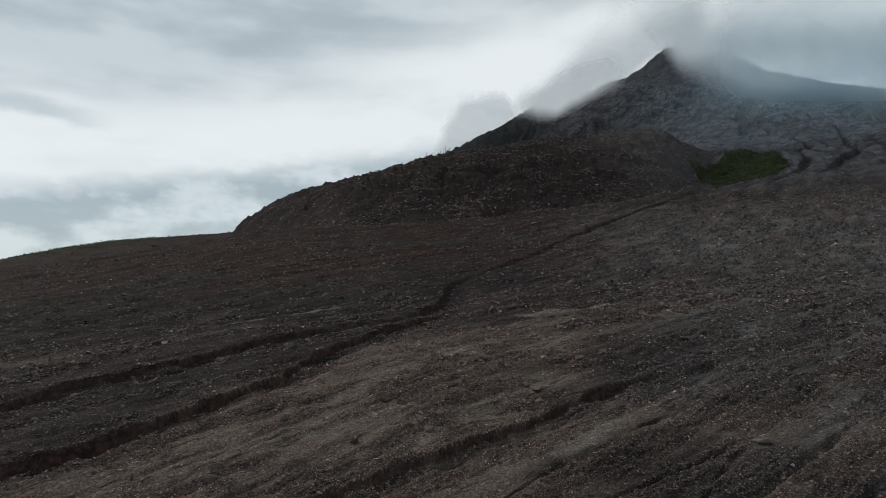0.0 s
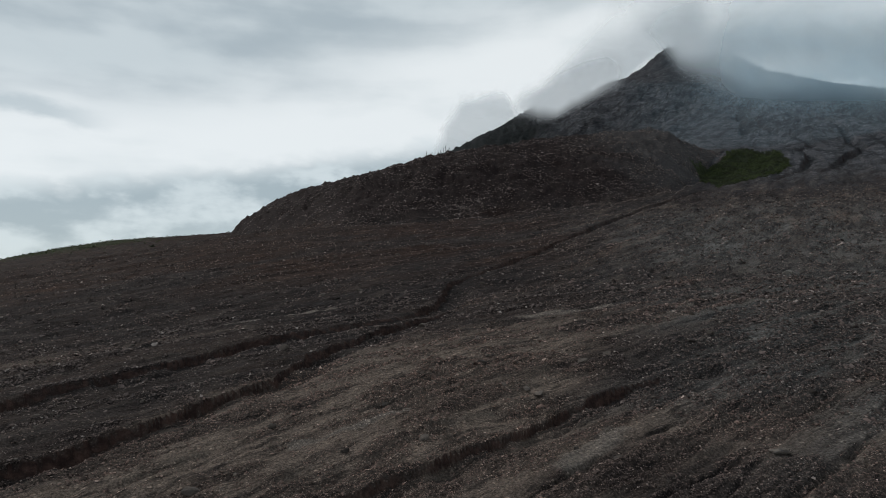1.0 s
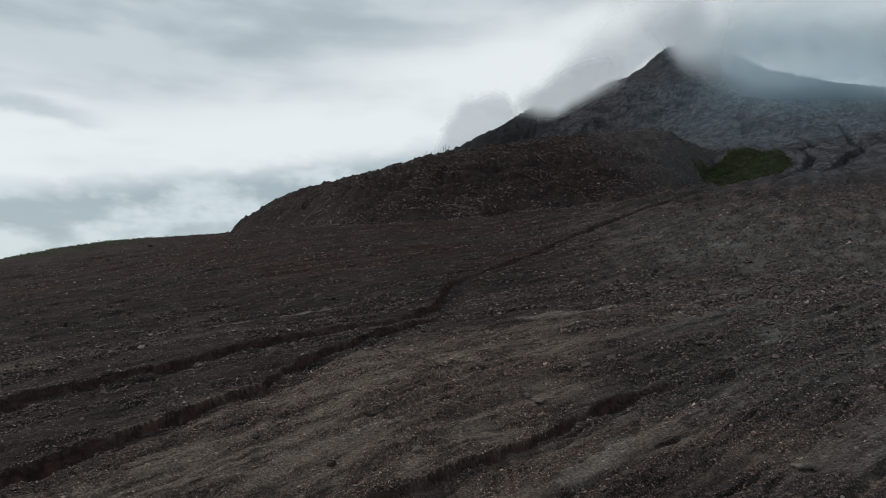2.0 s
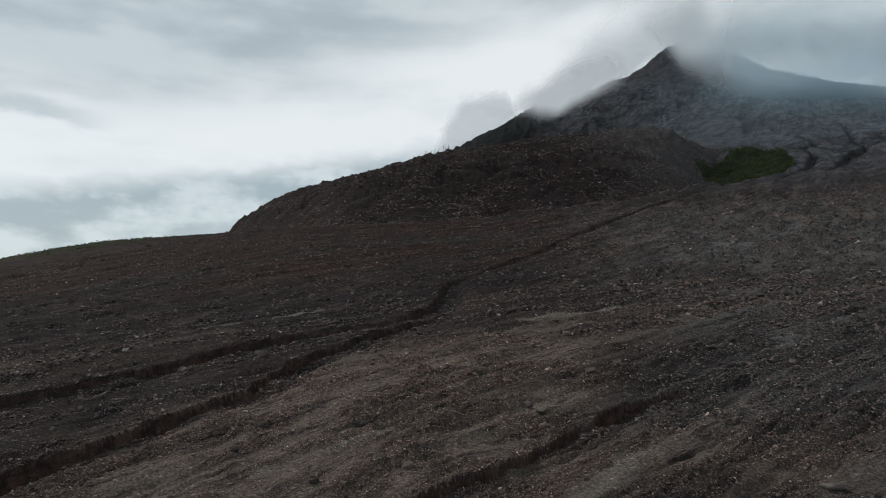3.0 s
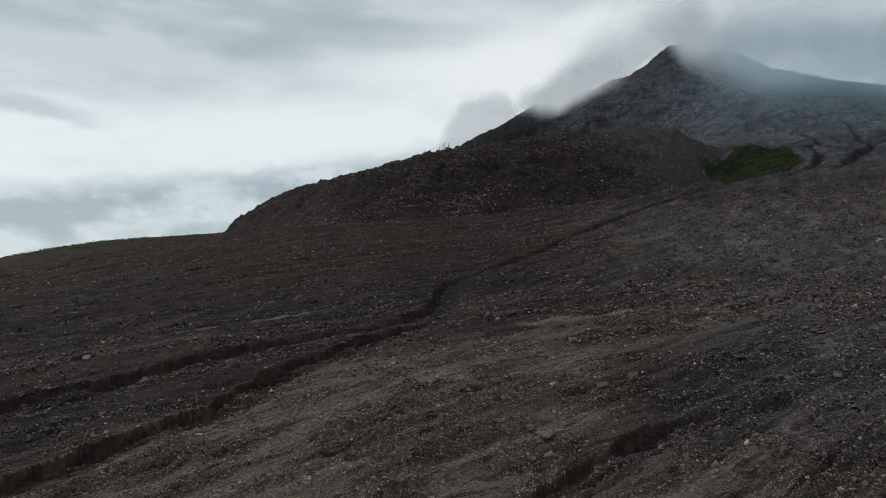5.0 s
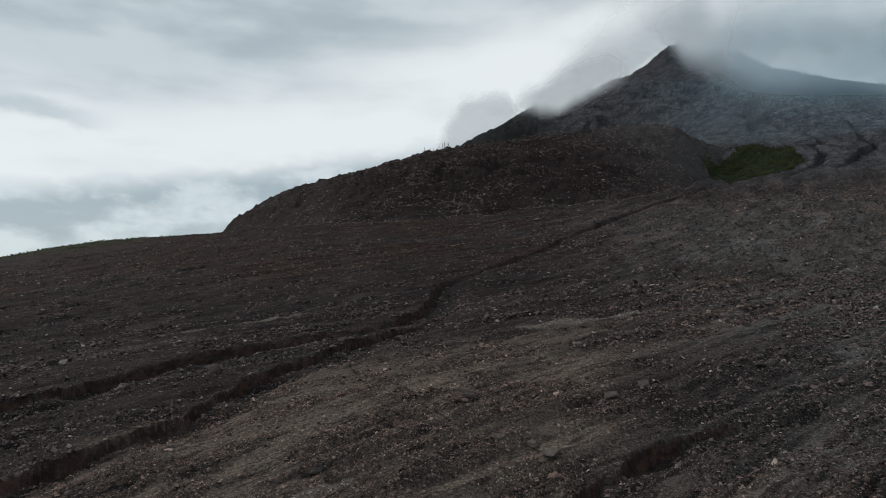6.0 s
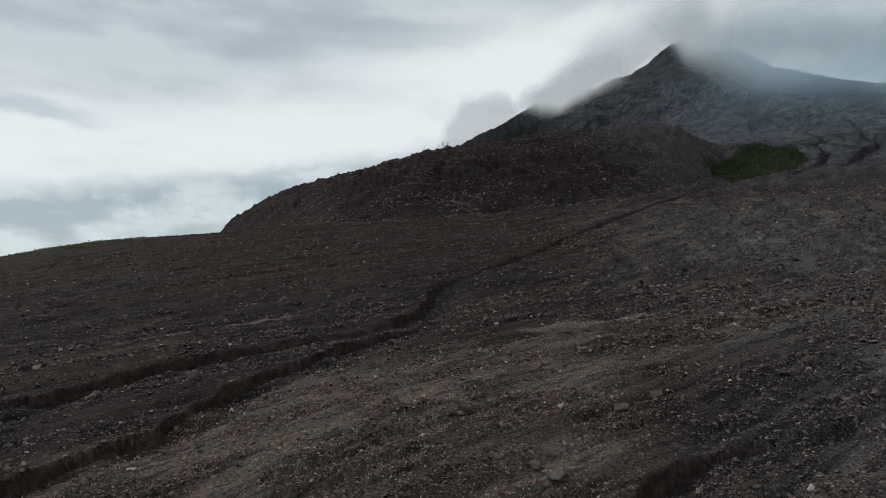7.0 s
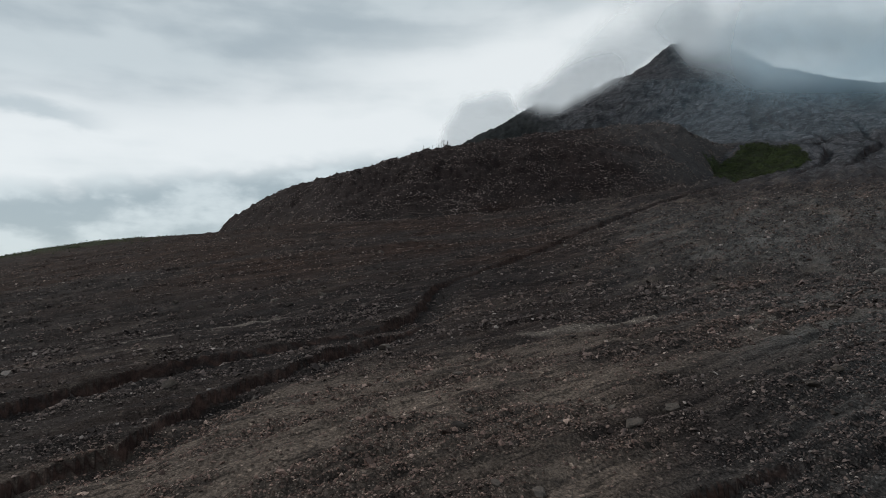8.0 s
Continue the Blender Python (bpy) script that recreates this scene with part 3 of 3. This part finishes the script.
def scatter(name, x, y, size, mat, level=1, sink=0.22, tone=None):
    """Thousands of stones in one mesh, turned and stretched each in its own way."""
    kinds = []
    for seed in range(10):
        bm = rough_ball(level, seed + 3) if level else chip(seed)
        bm.verts.index_update()
        kinds.append((np.array([v.co[:] for v in bm.verts]), np.array([[v.index for v in f.verts] for f in bm.faces])))
        bm.free()
    n = len(x)
    z = land(x, y) - sink * size
    spin, kind = rng.uniform(0, 2 * math.pi, n), rng.integers(0, len(kinds), n)
    tilt = rng.normal(0, 0.25, n)
    sx, sy, sz = (size * rng.uniform(0.7, 1.35, n) for _ in range(3))
    verts, faces, tones, count = [], [], [], 0
    for k, (base, tris) in enumerate(kinds):
        some = np.nonzero(kind == k)[0]
        p = base[None] * np.stack([sx[some], sy[some], sz[some]], 1)[:, None]
        c, s = np.cos(tilt[some])[:, None], np.sin(tilt[some])[:, None]
        p = np.stack([p[..., 0], c * p[..., 1] - s * p[..., 2], s * p[..., 1] + c * p[..., 2]], -1)
        c, s = np.cos(spin[some])[:, None], np.sin(spin[some])[:, None]
        p = np.stack([c * p[..., 0] - s * p[..., 1], s * p[..., 0] + c * p[..., 1], p[..., 2]], -1)
        p += np.stack([x[some], y[some], z[some] + 0.25 * sz[some]], 1)[:, None]
        verts.append(p.reshape(-1, 3))
        faces.append((tris[None] + (np.arange(len(some)) * len(base))[:, None, None]).reshape(-1, 3) + count)
        tones.append(np.repeat(tone[some] if tone is not None else np.zeros(len(some)), len(base)))
        count += len(some) * len(base)
    return mesh_object(name, np.concatenate(verts), np.concatenate(faces), mat, dict(tone=np.concatenate(tones)))


def gravel_places(n, near, far):
    """Places on the fan, thinning with distance, in drifts drawn out down the slope."""
    r = near * np.exp(rng.uniform(0, 1, n) * math.log(far / near))
    az = np.radians(rng.uniform(-41, 42, n))
    x, y = r * np.sin(az), r * np.cos(az) - 4
    down, across = flow_frame(x, y)
    drift = stony_drift(x, y, down, across)
    keep = rng.uniform(0, 1, n) < 0.10 + 0.85 * drift
    keep &= lobe_mask(x, y)[0] < 0.02
    return x[keep], y[keep], r[keep]


def fan_tone(x, y):
    """0 on grey ash, 1 on brown and rusty ash; and where the gully walls leave no hold for stones."""
    _, layers = land(x, y, layers=True)
    return np.clip(layers["brown"] + 0.35 * layers["rust"], 0, 1), (layers["scarp"] < 0.25) & (layers["sand"] < 0.5)


lots = [gravel_places(9000, 30, 58), gravel_places(345000, 58, 185), gravel_places(90000, 185, 620)]
gx, gy, gr = (np.concatenate(some) for some in zip(*lots))
gtone, free = fan_tone(gx, gy)
free &= rng.uniform(0, 1, len(gx)) > 0.15 * gtone * (gy < 140)
gx, gy, gr, gtone = gx[free], gy[free], gr[free], gtone[free]
gsize = 0.0025 * np.maximum(gr - 34, 38) * np.minimum(1.0, (gr / 150) ** -0.3) * np.exp(rng.normal(0, 0.42, len(gr)))
gsize *= np.where(rng.uniform(0, 1, len(gr)) < 0.10, 1.7, 1.0)
gravel = scatter("loose_stones", gx, gy, np.clip(gsize, 0.09, 1.3), GRAVEL, level=0, tone=gtone)
cx, cy, cr = gravel_places(5000, 60, 500)
ctone, free = fan_tone(cx, cy)
cx, cy, cr, ctone = cx[free], cy[free], cr[free], ctone[free]
csize = 0.0040 * np.maximum(cr - 34, 40) * np.minimum(1.0, (cr / 150) ** -0.35) * np.exp(rng.normal(0, 0.35, len(cr)))
cobbles = scatter("cobbles", cx, cy, np.clip(csize, 0.22, 2.0), GRAVEL, level=1, sink=0.3, tone=ctone)
tagged(cobbles, "larger angular grey stones among the gravel", "stones", kind="stuff")
tagged(gravel, "grey and brown loose stones strewn over ash", "gravel", kind="stuff")

lx = rng.uniform(-290, 350, 100000)
ly = np.interp(lx, LOBE_X, LOBE_FOOT) - 12 + rng.uniform(0, 1, 100000) ** 1.3 * 420
drift = fbm(lx / 45, ly / 45, 3, 121) + 0.12 * smooth(-120, 40, lx)
keep = (rng.uniform(0, 1, 100000) < 0.16 + 1.7 * np.clip(drift + 0.02, 0, 1)) & ~in_patch(lx, ly) & (ly < np.interp(lx, LOBE_X, LOBE_CREST_Y) + 25)
lx, ly = lx[keep], ly[keep]
lava_blocks = scatter("lava_blocks", lx, ly, np.clip(1.1 * np.exp(rng.normal(0, 0.42, len(lx))), 0.6, 2.6), LAVA_BLOCKS, level=0, sink=0.34)
tagged(lava_blocks, "dark broken lava blocks heaped on the lobe", "lava blocks", kind="stuff")

# ---- boulders that can be told apart, each lying on the slope ----
def boulder_meshes():
    made = []
    for seed in range(8):
        pick = random.Random(seed + 40)
        bm = bmesh.new()
        for _ in range(15):
            v = Vector((pick.gauss(0, 1), pick.gauss(0, 1), pick.gauss(0, 1))).normalized()
            big = max(abs(c) for c in v)
            bm.verts.new(v * 0.5 * (0.55 + 0.45 * 0.75 / big) * pick.uniform(0.82, 1.12))
        hull = bmesh.ops.convex_hull(bm, input=bm.verts)
        bmesh.ops.delete(bm, geom=[g for g in hull["geom_interior"] if isinstance(g, bmesh.types.BMVert)], context="VERTS")
        bmesh.ops.bevel(bm, geom=list(bm.edges), offset=0.035, segments=1, affect="EDGES")
        bmesh.ops.triangulate(bm, faces=bm.faces)
        bmesh.ops.subdivide_edges(bm, edges=bm.edges, cuts=1, use_grid_fill=True)
        for v in bm.verts:
            v.co += Vector((1, 1, 1)) * 0.03 * noise.noise(v.co * 4 + Vector((seed * 7, 0, 0))) + v.co.normalized() * 0.05 * noise.noise(v.co * 7 + Vector((0, seed * 5, 0)))
        data = bpy.data.meshes.new("boulder")
        bm.to_mesh(data)
        bm.free()
        data.materials.append(BOULDER)
        made.append(data)
    return made


BOULDER_SHAPES = boulder_meshes()


def place_boulder(x, y, size, flat=0.8, label="rough grey volcanic boulder lying on dark ash"):
    pick = random.Random(int(x * 97 + y * 31))
    stone = new("boulder", BOULDER_SHAPES[pick.randrange(8)])
    wide, long_side, tall = size * pick.uniform(0.9, 1.15), size * pick.uniform(0.7, 0.95), size * flat * pick.uniform(0.75, 1.0)
    z = float(land(np.array([x]), np.array([y]))[0]) + 0.12 * tall
    stone.matrix_world = pose(x, y, z, pick.uniform(-14, 14), pick.uniform(-14, 14), pick.uniform(0, 360)) @ Matrix.Diagonal((wide, long_side, tall, 1))
    return tagged(stone, label, "boulder", group="boulders on the ash fan")


DARK, PALE, SLAB = "dark rounded boulder half buried in ash", "pale grey boulder on dark ash slope", "flat pale rock slab lying on ash"
KNOWN_BOULDERS = [
    (-25.5, 202.6, 2.7, 0.9, PALE), (-37.5, 203.0, 2.6, 0.7, DARK), (-114.1, 210.2, 1.8, 0.6, PALE), (-65.7, 211.4, 2.2, 0.8, PALE),
    (-20.4, 82.1, 1.2, 0.8, PALE), (-1.6, 73.7, 1.4, 0.8, PALE), (-23.8, 66.2, 2.3, 0.7, PALE), (44.4, 108.7, 1.7, 0.7, PALE),
    (45.0, 159.0, 2.8, 0.6, DARK), (32.5, 65.2, 2.2, 0.6, SLAB), (44.6, 80.3, 1.3, 0.7, PALE), (6.3, 99.9, 2.0, 0.7, PALE),
    (6.8, 119.5, 2.2, 0.6, PALE), (49.1, 134.1, 2.8, 0.4, SLAB), (-10.1, 72.8, 1.1, 0.8, PALE), (-17.6, 121.4, 1.9, 0.8, PALE),
    (-3.9, 138.2, 2.8, 0.5, DARK), (61.8, 137.5, 2.0, 0.6, PALE), (88.6, 167.0, 4.2, 0.6, DARK), (20.9, 98.8, 1.2, 0.7, PALE),
    (36.0, 101.6, 1.2, 0.7, PALE), (26.0, 104.0, 1.9, 0.6, DARK), (-43.2, 222.4, 1.6, 0.7, PALE), (-12.5, 135.2, 1.4, 0.7, PALE)]
MIDDLE_STONES = [
    (7.2, 104.0, 1.5), (-2.1, 121.7, 1.9), (11.5, 89.2, 1.5), (13.0, 87.7, 2.4), (21.6, 100.6, 2.6), (44.1, 109.5, 1.3), (40.2, 105.8, 1.8),
    (28.2, 101.8, 0.9), (-11.4, 116.0, 1.5), (-3.1, 96.1, 0.8), (33.0, 86.7, 1.1), (27.0, 84.9, 1.1), (8.6, 89.4, 0.9), (-6.9, 86.6, 1.7),
    (20.8, 86.0, 1.2), (2.9, 98.8, 0.8), (35.0, 107.3, 1.1), (18.7, 86.0, 1.0), (10.6, 97.8, 0.9), (-26.3, 116.8, 1.1), (20.8, 105.0, 1.1)]
for bx, by, bsize in MIDDLE_STONES:
    place_boulder(bx, by, bsize, 0.62, "brownish angular rock half sunk in gravel")
for bx, by, bsize, bflat, blabel in KNOWN_BOULDERS:
    place_boulder(bx, by, bsize, bflat, blabel)
bpick = random.Random(5)
placed = 0
while placed < 230:
    away, az = 62 * math.exp(bpick.random() * math.log(360 / 62)), radians(bpick.uniform(-38, 39))
    bx, by = away * math.sin(az), away * math.cos(az)
    down, across = flow_frame(np.array([bx]), np.array([by]))
    if fbm(across / 18, down / 70, 2, 131)[0] + bpick.uniform(-0.25, 0.25) < 0.0:
        continue
    placed += 1
    place_boulder(bx, by, min(away * 0.0068 * math.exp(bpick.gauss(0, 0.35)), 3.2), bpick.uniform(0.55, 0.9))

# ---- scrub in the hollow beside the lobe and on the far green knoll ----
def scrub(name, x, y, size, leaves, label):
    """Low bushes of many small leaf sprays, uneven and open between."""
    n = len(x)
    z = land(x, y)
    total = n * leaves
    who = np.repeat(np.arange(n), leaves)
    v = rng.normal(0, 1, (total, 3))
    v /= np.linalg.norm(v, axis=1, keepdims=True)
    v *= rng.uniform(0.45, 1.0, (total, 1)) * np.stack([size[who] * 0.62, size[who] * 0.62, size[who] * 0.5], 1)
    centre = np.stack([x[who], y[who], z[who] + size[who] * 0.42], 1) + v
    a, b = rng.normal(0, 1, (total, 3)), rng.normal(0, 1, (total, 3))
    a /= np.linalg.norm(a, axis=1, keepdims=True)
    b -= a * (a * b).sum(1, keepdims=True)
    b /= np.linalg.norm(b, axis=1, keepdims=True)
    a, b = a * (size[who] * rng.uniform(0.16, 0.3, total))[:, None], b * (size[who] * rng.uniform(0.1, 0.2, total))[:, None]
    verts = np.stack([centre - a, centre + b, centre + a, centre - b], 1).reshape(-1, 3)
    faces = np.arange(total * 4).reshape(-1, 4)
    return tagged(mesh_object(name, verts, faces, LEAVES), label, "scrub", kind="stuff")


sx, sy = rng.uniform(235, 425, 9000), rng.uniform(600, 810, 9000)
keep = in_patch(sx, sy) & (fbm(sx / 16, sy / 16, 3, 141) > -0.3)
sx, sy = sx[keep], sy[keep]
scrub("scrub", sx, sy, rng.uniform(1.0, 2.8, len(sx)), 18, "low green scrub covering the hollow beside lava")
kx, ky = rng.normal(-640, 85, 900), rng.normal(1110, 90, 900)
scrub("hill_scrub", kx, ky, rng.uniform(1.0, 3.2, 900), 18, "dark green scrub on a distant grey knoll")
fx, fy = np.array([-389.0, -386, -382, -420, -300]), np.array([845.0, 846, 845, 850, 830])
scrub("lone_shrubs", fx, fy, np.array([3.6, 4.4, 3.8, 3.0, 2.6]), 40, "small dark shrubs standing on the skyline")


# ---- dead trees on the crest of the lobe ----
def tapered(bm, start, end, thick, thin, sides=6):
    axis = (Vector(end) - Vector(start))
    q = axis.to_track_quat("Z", "Y")
    rings = []
    for k in range(4):
        c = Vector(start) + axis * (k / 3)
        c += Vector((0.03 * math.sin(k * 2.1), 0.03 * math.cos(k * 1.7), 0)) * axis.length * (0 < k < 3)
        rad = thick + (thin - thick) * k / 3
        rings.append([bm.verts.new(c + q @ Vector((rad * math.cos(a), rad * math.sin(a), 0))) for a in np.linspace(0, 2 * math.pi, sides, endpoint=False)])
    for low, high in zip(rings, rings[1:]):
        for k in range(sides):
            bm.faces.new((low[k], low[(k + 1) % sides], high[(k + 1) % sides], high[k]))
    bm.faces.new(rings[-1])
    bm.faces.new(rings[0][::-1])


def part(name, bm, mat, parent, label=""):
    data = bpy.data.meshes.new(name)
    bm.to_mesh(data)
    bm.free()
    data.materials.append(mat)
    ob = new(name, data)
    ob.parent = parent
    return tagged(ob, label)


def dead_tree(seed):
    pick = random.Random(seed)
    tree = tagged(new("dead_tree"), "bare charred dead tree standing on the crest", "dead tree", group="dead trees on the lobe crest")
    bm = bmesh.new()
    tapered(bm, (0, 0, -0.6), (pick.uniform(-0.4, 0.4), 0, 7.0), 0.32, 0.11)
    part("trunk", bm, WOOD, tree)
    for k in range(4):
        high, turn_to = 2.6 + k * 1.0, pick.uniform(0, 6.28)
        bm = bmesh.new()
        reach = pick.uniform(0.9, 1.8)
        tapered(bm, (0, 0, high), (reach * math.cos(turn_to), reach * math.sin(turn_to), high + pick.uniform(0.5, 1.4)), 0.12, 0.05, 5)
        part("limb", bm, WOOD, tree)
    return tree


trees = [dead_tree(k) for k in range(3)]
tpick = random.Random(3)
for k in range(14):
    tx = -22 + 2.4 * k + tpick.uniform(-1.2, 1.2)
    ty = 790 + tpick.uniform(-12, 14)
    tz = float(land(np.array([tx]), np.array([ty]))[0])
    m = pose(tx, ty, tz, tpick.uniform(-5, 5), tpick.uniform(-6, 6), tpick.uniform(0, 360))
    if k < 3:
        trees[k].matrix_world = m
    else:
        other = copy_thing(trees[k % 3], m)
        other.scale = [tpick.uniform(0.6, 1.15)] * 3

# ---- cloud that hides the summit: thin curved sheets of mist, denser upwards ----
def cloud_sheet(name, bearing, slope, layers, density, mat, label, lean=0.0):
    """Curved sheets between two bearings (x over y) and two heights (rise over y); each of the layers runs from near to far, in metres along y."""
    across = np.concatenate([np.linspace(-1.05, bearing[0], 8)[:-1], np.linspace(*bearing, 160), np.linspace(bearing[1], 1.1, 6)[1:]])
    upwards = np.concatenate([np.linspace(0.02, slope[0], 5)[:-1], np.linspace(*slope, 100), np.linspace(slope[1], 0.7, 4)[1:]])
    a, e = np.meshgrid(across, upwards)
    rows, cols = a.shape
    s, h = (a - bearing[0]) / (bearing[1] - bearing[0]), (e - slope[0]) / (slope[1] - slope[0])
    idx = np.arange(rows * cols).reshape(rows, cols)
    quads = np.stack([idx[:-1, :-1], idx[:-1, 1:], idx[1:, 1:], idx[1:, :-1]], -1).reshape(-1, 4)
    rim = smooth(0, 0.08, s) * smooth(1, 0.9, s) * smooth(0, 0.08, h)
    whole = np.clip(density(a, e), 0, 0.985) * rim
    each = 1 - (1 - whole) ** (1 / max(1, 0.65 * len(layers)))
    verts, faces, mist = [], [], []
    for n, (near, far) in enumerate(layers):
        y = (near + (far - near) * np.clip(s, 0, 1)) * (1 + lean * np.maximum(e - slope[0], 0)) + 27 * np.sin(s * 5 + 2 * h + n) + 16 * fbm(a * 10, e * 13, 2, 181 + n, 0.35)
        verts.append(np.stack([a * y, y, 27 + e * y], -1).reshape(-1, 3))
        faces.append(quads + n * rows * cols)
        mist.append(each.ravel())
    sheet = mesh_object(name, np.concatenate(verts), np.concatenate(faces), mat, dict(mist=np.concatenate(mist)), True)
    return tagged(sheet, label, "cloud", kind="stuff")


def drape(a, e):
    """Cloud spilling over the left shoulder, soft below and melting into the sky above."""
    wa, we = a + 0.004 * fbm(a * 20, e * 20, 3, 151, 0.4), e + 0.006 * fbm(a * 18, e * 18, 3, 155, 0.4)
    low = np.interp(wa, [0.10, 0.128, 0.15, 0.182, 0.204, 0.25, 0.291, 0.323, 0.351, 0.40], [0.272, 0.272, 0.266, 0.267, 0.281, 0.304, 0.319, 0.348, 0.362, 0.38])
    top = np.interp(wa, [0.10, 0.112, 0.128, 0.146, 0.169, 0.196, 0.224, 0.251, 0.30], [0.262, 0.276, 0.295, 0.307, 0.326, 0.355, 0.39, 0.43, 0.50])
    fade = 1 - 0.75 * smooth(0.03, 0.12, we - low)
    return 0.98 * fade * smooth(-0.016, 0.016, we - low) * smooth(-0.022, 0.040, top - we)


def cap(a, e):
    """Cloud over the summit, thinning downwards into a blue veil."""
    we = e + 0.010 * fbm(a * 9, e * 15, 3, 161, 0.4)
    mid = np.interp(a, [0.27, 0.333, 0.36, 0.378, 0.414, 0.459, 0.495, 0.559, 0.604, 0.649, 0.71], [0.45, 0.388, 0.368, 0.349, 0.341, 0.334, 0.330, 0.332, 0.335, 0.331, 0.322])
    half = np.interp(a, [0.33, 0.362, 0.416, 0.461, 0.55, 0.70], [0.013, 0.020, 0.034, 0.046, 0.050, 0.048])
    thick = 0.97 - 0.75 * smooth(0.37, 0.46, we)
    return thick * smooth(-1, 1, (we - mid) / half) * smooth(0.29, 0.40, a)


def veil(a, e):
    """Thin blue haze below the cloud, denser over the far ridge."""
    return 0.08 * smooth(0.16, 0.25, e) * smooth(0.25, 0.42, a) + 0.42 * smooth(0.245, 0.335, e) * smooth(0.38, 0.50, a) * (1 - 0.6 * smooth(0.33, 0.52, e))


def column(a, e):
    """A single cumulus behind the shoulder: a rounded top, upright on one side and sloping on the other."""
    wa, we = a + 0.010 * fbm(a * 20, e * 20, 3, 171, 0.45), e + 0.008 * fbm(a * 30, e * 30, 3, 175, 0.45)
    left = np.interp(we, [0.15, 0.214, 0.241, 0.273, 0.295], [-0.03, -0.010, -0.002, 0.014, 0.030])
    top = np.interp(wa, [0.0, 0.028, 0.06, 0.10, 0.112], [0.27, 0.293, 0.298, 0.300, 0.285])
    return 0.68 * smooth(-0.010, 0.020, wa - left) * smooth(0.122, 0.105, wa) * smooth(-0.010, 0.018, top - we)


cloud_sheet("column_cloud", (-0.03, 0.16), (0.12, 0.34), [(2900, 3000)], column, MIST, "soft grey cumulus cloud behind the shoulder", 2.0)
def tongue(a, e):
    """The near part of that cloud, hanging in front of the shoulder."""
    shoulder = np.interp(a, [0.10, 0.126, 0.20, 0.29], [0.262, 0.274, 0.307, 0.332]) + 0.012 * fbm(a * 25, e * 25, 3, 159)
    thin = 1 - 0.7 * smooth(0.02, 0.09, e - shoulder + 0.02)
    return drape(a, e) * thin * smooth(0.055, 0.012, e - shoulder) * smooth(0.315, 0.225, a + 0.012 * fbm(a * 20, e * 20, 3, 157))


cloud_sheet("drape_cloud", (0.06, 0.44), (0.22, 0.52), [(2250, 2250)], drape, MIST, "white cloud spilling over the mountain shoulder", 3.0)
cloud_sheet("tongue_cloud", (0.06, 0.30), (0.22, 0.50), [(1150, 1150)], tongue, MIST, "tongue of white cloud on the mountain shoulder", 3.0)
cloud_sheet("summit_cloud", (0.06, 0.90), (0.16, 0.62), [(1180, 1170)], cap, MIST,
            "grey cloud bank hiding the volcano summit", 1.0)
# sheet added with a blue tint to stand in for haze in the air
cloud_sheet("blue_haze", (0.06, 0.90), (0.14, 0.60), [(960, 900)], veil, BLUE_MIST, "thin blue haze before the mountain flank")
